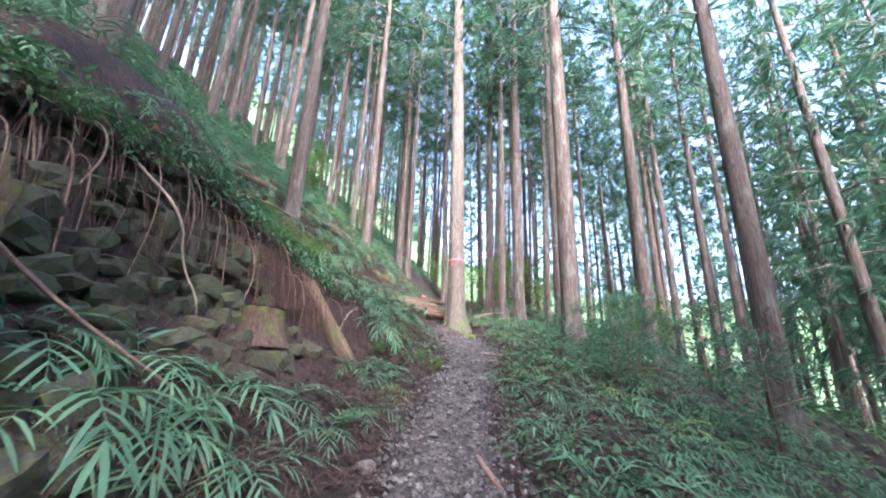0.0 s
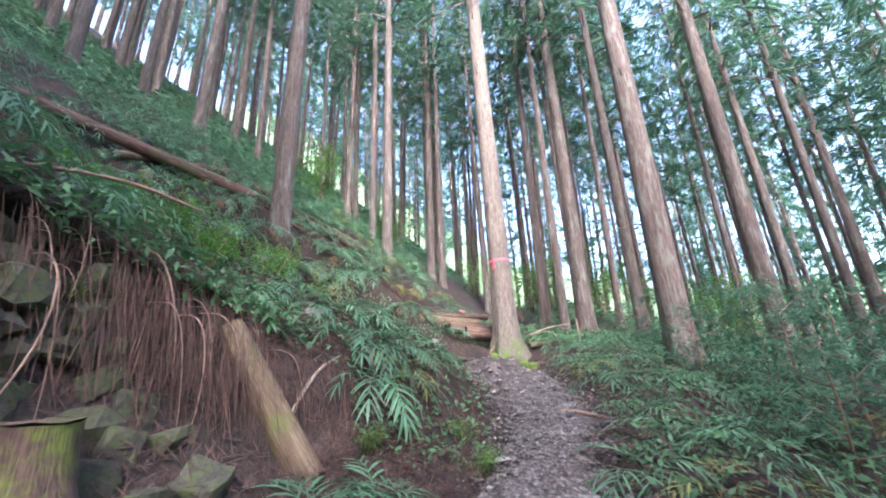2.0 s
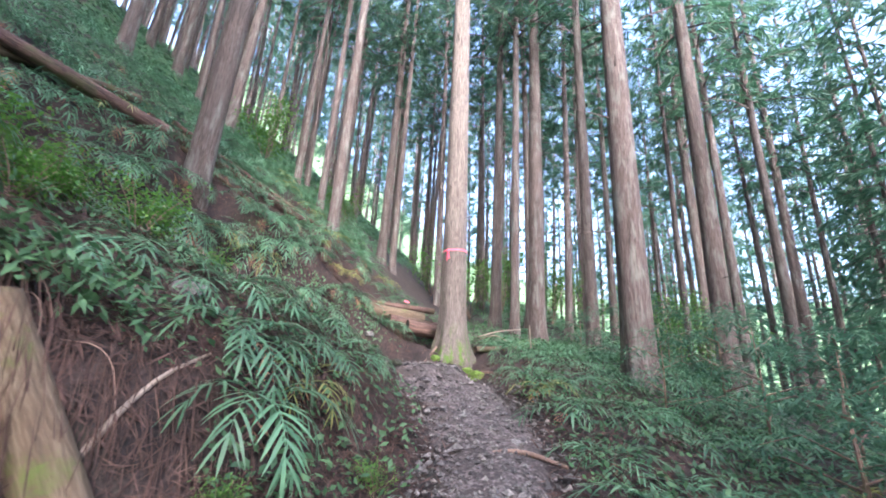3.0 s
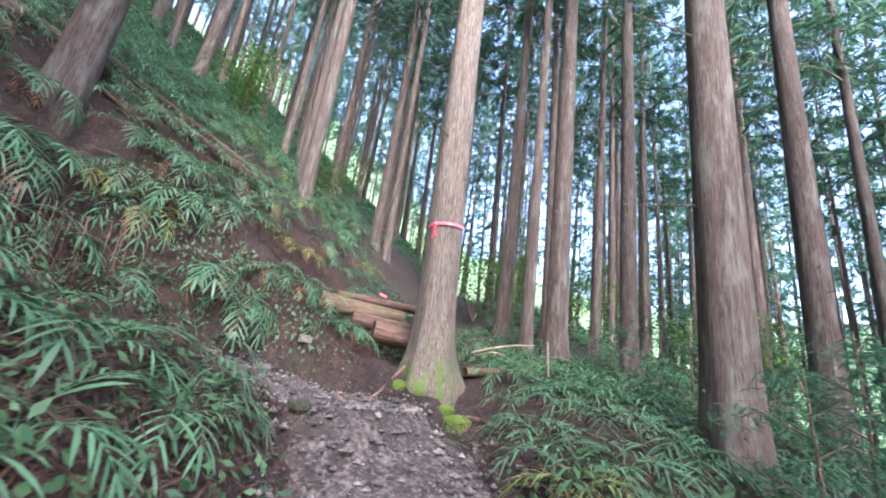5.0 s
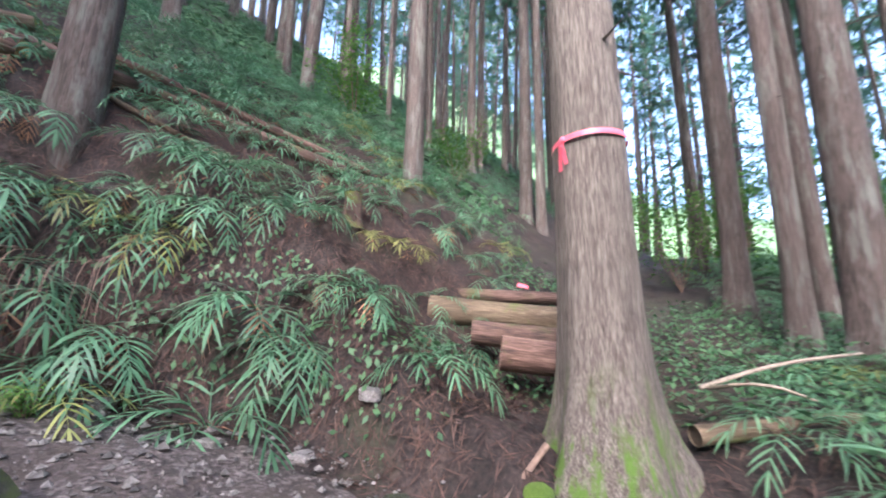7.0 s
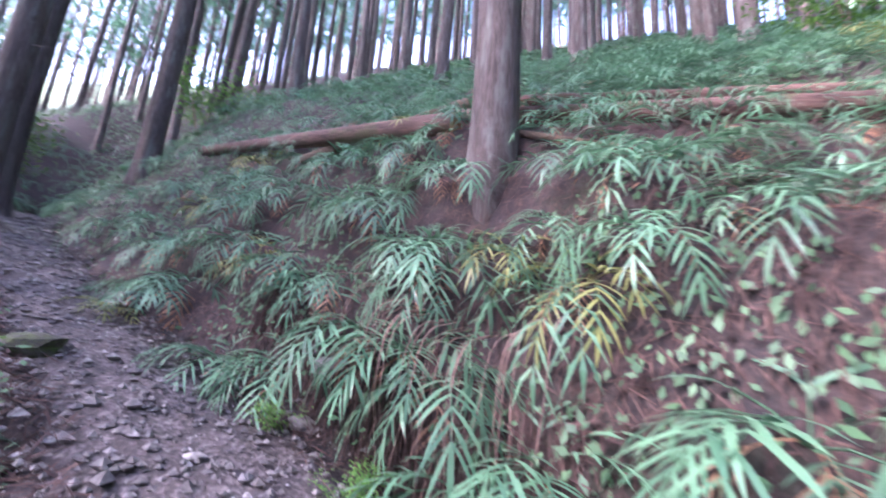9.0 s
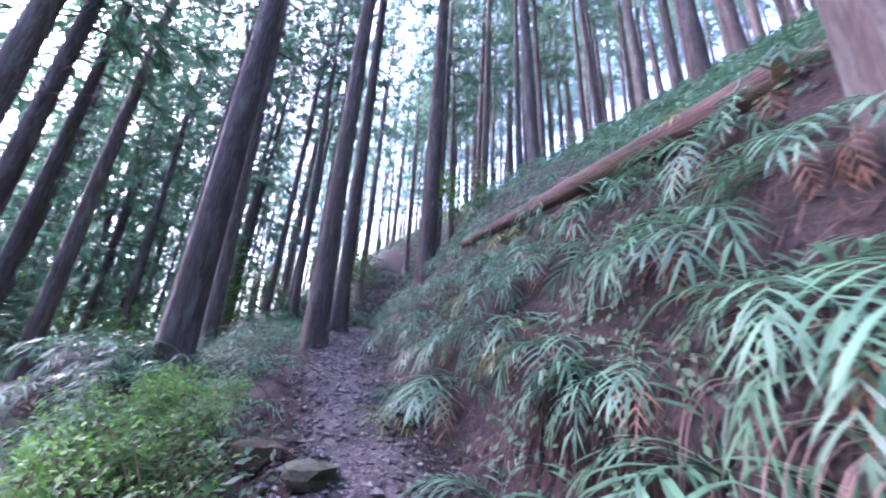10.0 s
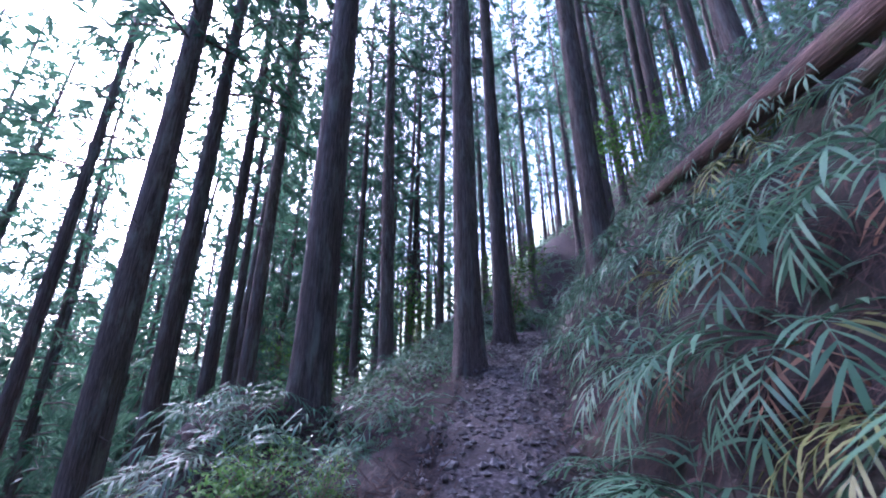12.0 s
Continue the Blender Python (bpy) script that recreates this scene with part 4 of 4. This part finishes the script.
def hanging(y, z, x, length, r=0.008):
    a = uni(-0.12, 0.12)
    limb("hanging_root", ((x - 0.25, y, z), (x + 0.02, y + a * 0.3, z - 0.02), (x + 0.1 + uni(-0.04, 0.06), y + a, z - length * 0.5), (x + 0.02 + uni(-0.1, 0.15), y + a * 1.6 + uni(-0.1, 0.1), z - length)), r, r * 0.5, ROOT,
         "brown root hanging from the overgrown bank", "root", "roots hanging from the bank", 5)


for k in range(80):
    y = uni(0.9, 5.4)
    z = 3.2 + 0.1 * (y - 3) + uni(-0.2, 0.25) - 0.5 * max(0, 1.6 - y) - 0.45 * max(0, y - 3.7)
    hanging(y, z, bank_x(y, z) + uni(0.1, 0.3), uni(0.5, 1.6), 0.003 + 0.009 * uni(0, 1) ** 3)
for k in range(30):
    t = uni(0, 0.75)
    x, y = -2.75 - 1.4 * t, 9.2 - 1.7 * t
    z = ground_z(x - 0.25, y + 0.2) + 0.05
    limb("hanging_root", ((x - 0.2, y + 0.15, z), (x + 0.03, y - 0.03, z - 0.05), (x + 0.1, y - 0.08, z - 0.4), (x + 0.12 + uni(-0.1, 0.1), y - 0.1 + uni(-0.1, 0.1), z - uni(0.5, 0.9))), 0.002 + 0.003 * uni(0, 1) ** 2, 0.0012, ROOT,
         "brown root hanging from the overgrown bank", "root", "roots hanging from the bank", 5)


def fringe(name, n, spots, label):
    """Curtains of fine dead roots and needles under the lip of a bank."""
    s = Soup()
    for _ in range(n):
        x, y, z, q = spots()
        w = uni(0, 6.28)
        s.blade((x, y, z), (uni(-0.1, 0.35), uni(-0.25, 0.25), -1), (math.cos(w), math.sin(w), 0), q, 0.007, 0.0, 1)
    tagged(new(name, s.mesh(name, [LITTER], smooth=False)), label, "roots", kind="stuff")


def lip_low():
    y = 4.6 + RNG.gauss(0, 0.3) if RNG.random() < 0.5 else uni(0.9, 5.6)
    z = 3.25 + 0.1 * (y - 3) + uni(-0.6, 0.25) - 0.5 * max(0, 1.6 - y) - 0.45 * max(0, y - 3.7)
    return bank_x(y, z) + uni(0.02, 0.3), y, z, uni(0.2, 0.6)


def lip_high():
    t = uni(0, 1)
    x, y = -2.75 - 1.6 * t + uni(-0.12, 0.1), 9.2 - 1.9 * t + uni(-0.1, 0.1)
    return x, y, ground_z(x, y) + uni(0.05, 0.25), uni(0.2, 0.5)


fringe("root_fringe", 2300, lip_low, "curtain of reddish dead roots and needles hanging over the wall")
fringe("bank_fringe", 3200, lip_high, "fine dead roots hanging from the cut bank")


def lip_leaves(n):
    s = Soup()
    for _ in range(n):
        y = uni(0.3, 5.6)
        z = 3.38 + 0.1 * (y - 3) + RNG.gauss(0, 0.1) - 0.5 * max(0, 1.6 - y) - 0.45 * max(0, y - 3.7)
        p = Vector((bank_x(y, z - 0.1) + uni(-0.3, 0.28), y, z + uni(-0.05, 0.12)))
        d = Vector((uni(-0.3, 1), uni(-1, 1), uni(-0.8, 0.3)))
        s.blade(p, d, d.cross(Vector((uni(-0.5, 0.5), uni(-0.5, 0.5), 1))), uni(0.06, 0.13), 0.035, 0.1)
    tagged(new("lip_leaves", s.mesh("lip_leaves", [HERB], smooth=False)), "leafy green growth spilling over the bank's edge", "plants", kind="stuff")


lip_leaves(4200)
for y in (0.9, 1.4, 1.9, 2.5, 3.0, 3.5, 3.9, 4.4, 4.9):
    fern(-2.75 + uni(-0.15, 0.1), y, uni(0.7, 0.95), 8)
    fern(-3.3 + uni(-0.2, 0.2), y + 0.25, uni(0.7, 0.95), 8)


# ---- ribbon ----
def ribbon(x, y, z, r):
    e = thing("ribbon", pose(x, y, z, 2, -3, 0), "bright pink ribbon tied round the mossy cedar", "ribbon")
    s = Soup()
    n = 40
    for k in range(n):
        a, b = 2 * math.pi * k / n, 2 * math.pi * (k + 1) / n
        ra, rb = (r * (1 + 0.02 * math.sin(3 * w)) for w in (a, b))
        s.quad(((ra * math.cos(a), ra * math.sin(a), -0.016), (rb * math.cos(b), rb * math.sin(b), -0.016), (rb * 0.995 * math.cos(b), rb * 0.995 * math.sin(b), 0.016), (ra * 0.995 * math.cos(a), ra * 0.995 * math.sin(a), 0.016)))
    part("band", s.mesh("band", [PINK]), e)
    k = stone_mesh(3, PINK, 1.0, 0.25)
    w = radians(238)
    px, py = r * math.cos(w), r * math.sin(w)
    part("knot", k, e, pose(px, py, 0) @ Matrix.Diagonal((0.022, 0.02, 0.024, 1)))
    for j, q in ((-1, 0.19), (1, 0.16)):
        t = Soup()
        for i in range(5):
            z0, z1 = -q * i / 5, -q * (i + 1) / 5
            o0, o1 = j * 0.012 * i / 5 * 2, j * 0.012 * (i + 1) / 5 * 2
            t.quad(((o0 - 0.016, -0.012 - 0.006 * (i % 2), z0), (o0 + 0.016, -0.016, z0), (o1 + 0.017, -0.014 - 0.004 * (i % 2), z1), (o1 - 0.017, -0.01, z1)))
        part("tail", t.mesh("tail", [PINK]), e, pose(px, py, 0, 0, 0, 238 + 90))


ribbon(RIBBON_TREE[0] - 0.03, RIBBON_TREE[1], 4.57, 0.223)
tufts = stone_mesh(51, MOSS, 0.9, 0.4)
for x, y, r in ((0.3, 9.72, 0.1), (0.42, 9.35, 0.12), (-0.2, 9.85, 0.08)):
    thing("moss_cushion", at(x, y, 0.0, uni(0, 360)) @ Matrix.Diagonal((r, r * 0.9, r * 0.7, 1)), "bright green moss cushion at the tree foot", "moss", data=tufts)


# ---- bushes and saplings ----
def bush_mesh(seed, height, radius, leaves, size, mat, layers=False):
    r = random.Random(seed)
    s, stems = Soup(), []
    for k in range(9 if not layers else 7):
        st = Soup()
        w, q = r.uniform(0, 6.28), radius * r.uniform(0.3, 0.9)
        z = height * r.uniform(0.6, 1.0)
        if layers:
            w, z, q = k * 2.4, height * (0.15 + 0.85 * k / 7), radius * (1.1 - 0.8 * k / 7)
        tip = Vector((q * math.cos(w), q * math.sin(w), z))
        start = Vector((0, 0, 0)) if not layers else Vector((0, 0, z * 0.97))
        mid = start.lerp(tip, 0.5) + Vector((0, 0, 0.1 * height))
        st.tube((start, mid, tip), (0.012, 0.008, 0.003), 4, cap=False)
        stems.append(st.mesh("stem", [ROOT]))
        for _ in range(leaves // 9):
            t = r.uniform(0.25, 1.08)
            p = (start.lerp(mid, t * 2) if t < 0.5 else mid.lerp(tip, t * 2 - 1)) + Vector((r.gauss(0, 1), r.gauss(0, 1), r.gauss(0, 0.3 if layers else 0.8))) * radius * 0.17
            d = Vector((r.uniform(-1, 1), r.uniform(-1, 1), r.uniform(-0.5, 0.25)))
            if d.length < 0.1:
                continue
            s.blade(p, d, d.cross(Vector((r.uniform(-0.4, 0.4), r.uniform(-0.4, 0.4), 1))), size * r.uniform(0.6, 1.3), size * (0.42 if not layers else 0.2), 0.1)
    if layers:
        st = Soup()
        st.tube(((0, 0, -0.1), (0.03, 0, height * 0.5), (0, 0.02, height)), (0.02, 0.013, 0.004), 5)
        stems.append(st.mesh("stem", [ROOT]))
    return s.mesh("foliage", [mat], smooth=False), stems


BUSH = [bush_mesh(k, 0.8, 0.6, 900, 0.075, BROAD) for k in range(2)]
SAPLING = [bush_mesh(k + 5, 1.5, 1.0, 1300, 0.13, CEDAR, True) for k in range(2)]
MAPLE = [bush_mesh(k + 9, 2.6, 1.5, 1500, 0.13, BROAD) for k in range(2)]


def bush(x, y, me, s, name, label, category, group=""):
    e = thing(name, at(x, y, -0.03, uni(0, 360), s), label, category, group)
    part("foliage", me[0], e)
    for st in me[1]:
        part("stem", st, e)


for x, y, s in ((-2.9, 6.2, 0.62), (-3.2, 5.6, 0.5), (-3.65, 5.0, 0.42), (-2.6, 6.65, 0.5), (-2.7, 5.8, 0.55), (-2.4, 6.25, 0.62), (-2.85, 5.3, 0.6), (-3.1, 5.0, 0.55), (-2.35, 6.95, 0.5), (-3.4, 4.6, 0.5), (-2.55, 5.5, 0.6)):
    bush(x, y, RNG.choice(BUSH), s, "shrub", "light green leafy shrub at the path edge", "shrub", "shrubs on the lower side of the path")
for x, y, s in ((3.0, 6.6, 0.9), (3.4, 8.0, 0.9), (2.5, 8.3, 0.7), (4.0, 9.6, 1.0), (2.4, 6.0, 0.7), (4.4, 7.2, 1.1), (3.3, 11.0, 0.9), (4.6, 12.2, 1.1), (3.9, 5.2, 1.0), (2.9, 12.6, 0.7), (5.6, 9.4, 1.2)):
    bush(x, y, RNG.choice(SAPLING), s, "cedar_sapling", "young cedar with flat drooping green sprays", "sapling", "saplings on the lower slope")
for x, y, s in ((-6.3, 14.8, 0.9), (0.6, 17.5, 0.9), (1.9, 19.0, 1.1), (3.6, 18.0, 1.0), (6.0, 21.0, 1.2), (8.5, 19.0, 1.2), (-1.0, 20.5, 1.0), (10.5, 23, 1.4), (5.0, 25, 1.4), (2.0, 26, 1.4), (-4.2, 16.5, 0.7), (7.5, 15.5, 1.0),
                (-9.5, 3.0, 0.8), (-10.5, -3.0, 1.2), (-8.0, -5.0, 1.3), (-5.5, -7.0, 1.4), (1.0, -7.0, 1.4), (-2.5, -9, 1.4)):
    bush(x, y, RNG.choice(MAPLE), s, "broadleaf_sapling", "light green broadleaf sapling among the trunks", "sapling", "broadleaf saplings among the cedars")
for x, y in ((-2.55, 8.72), (-3.05, 8.35), (-0.2, 5.55), (-0.35, 6.05), (-2.35, 3.55), (-2.2, 4.3), (-3.5, 7.85), (-0.95, 5.4)):
    bush(x, y, BUSH[0], 0.28, "seedling", "small bright green leafy seedling on the bank", "plant", "seedlings on the bank")
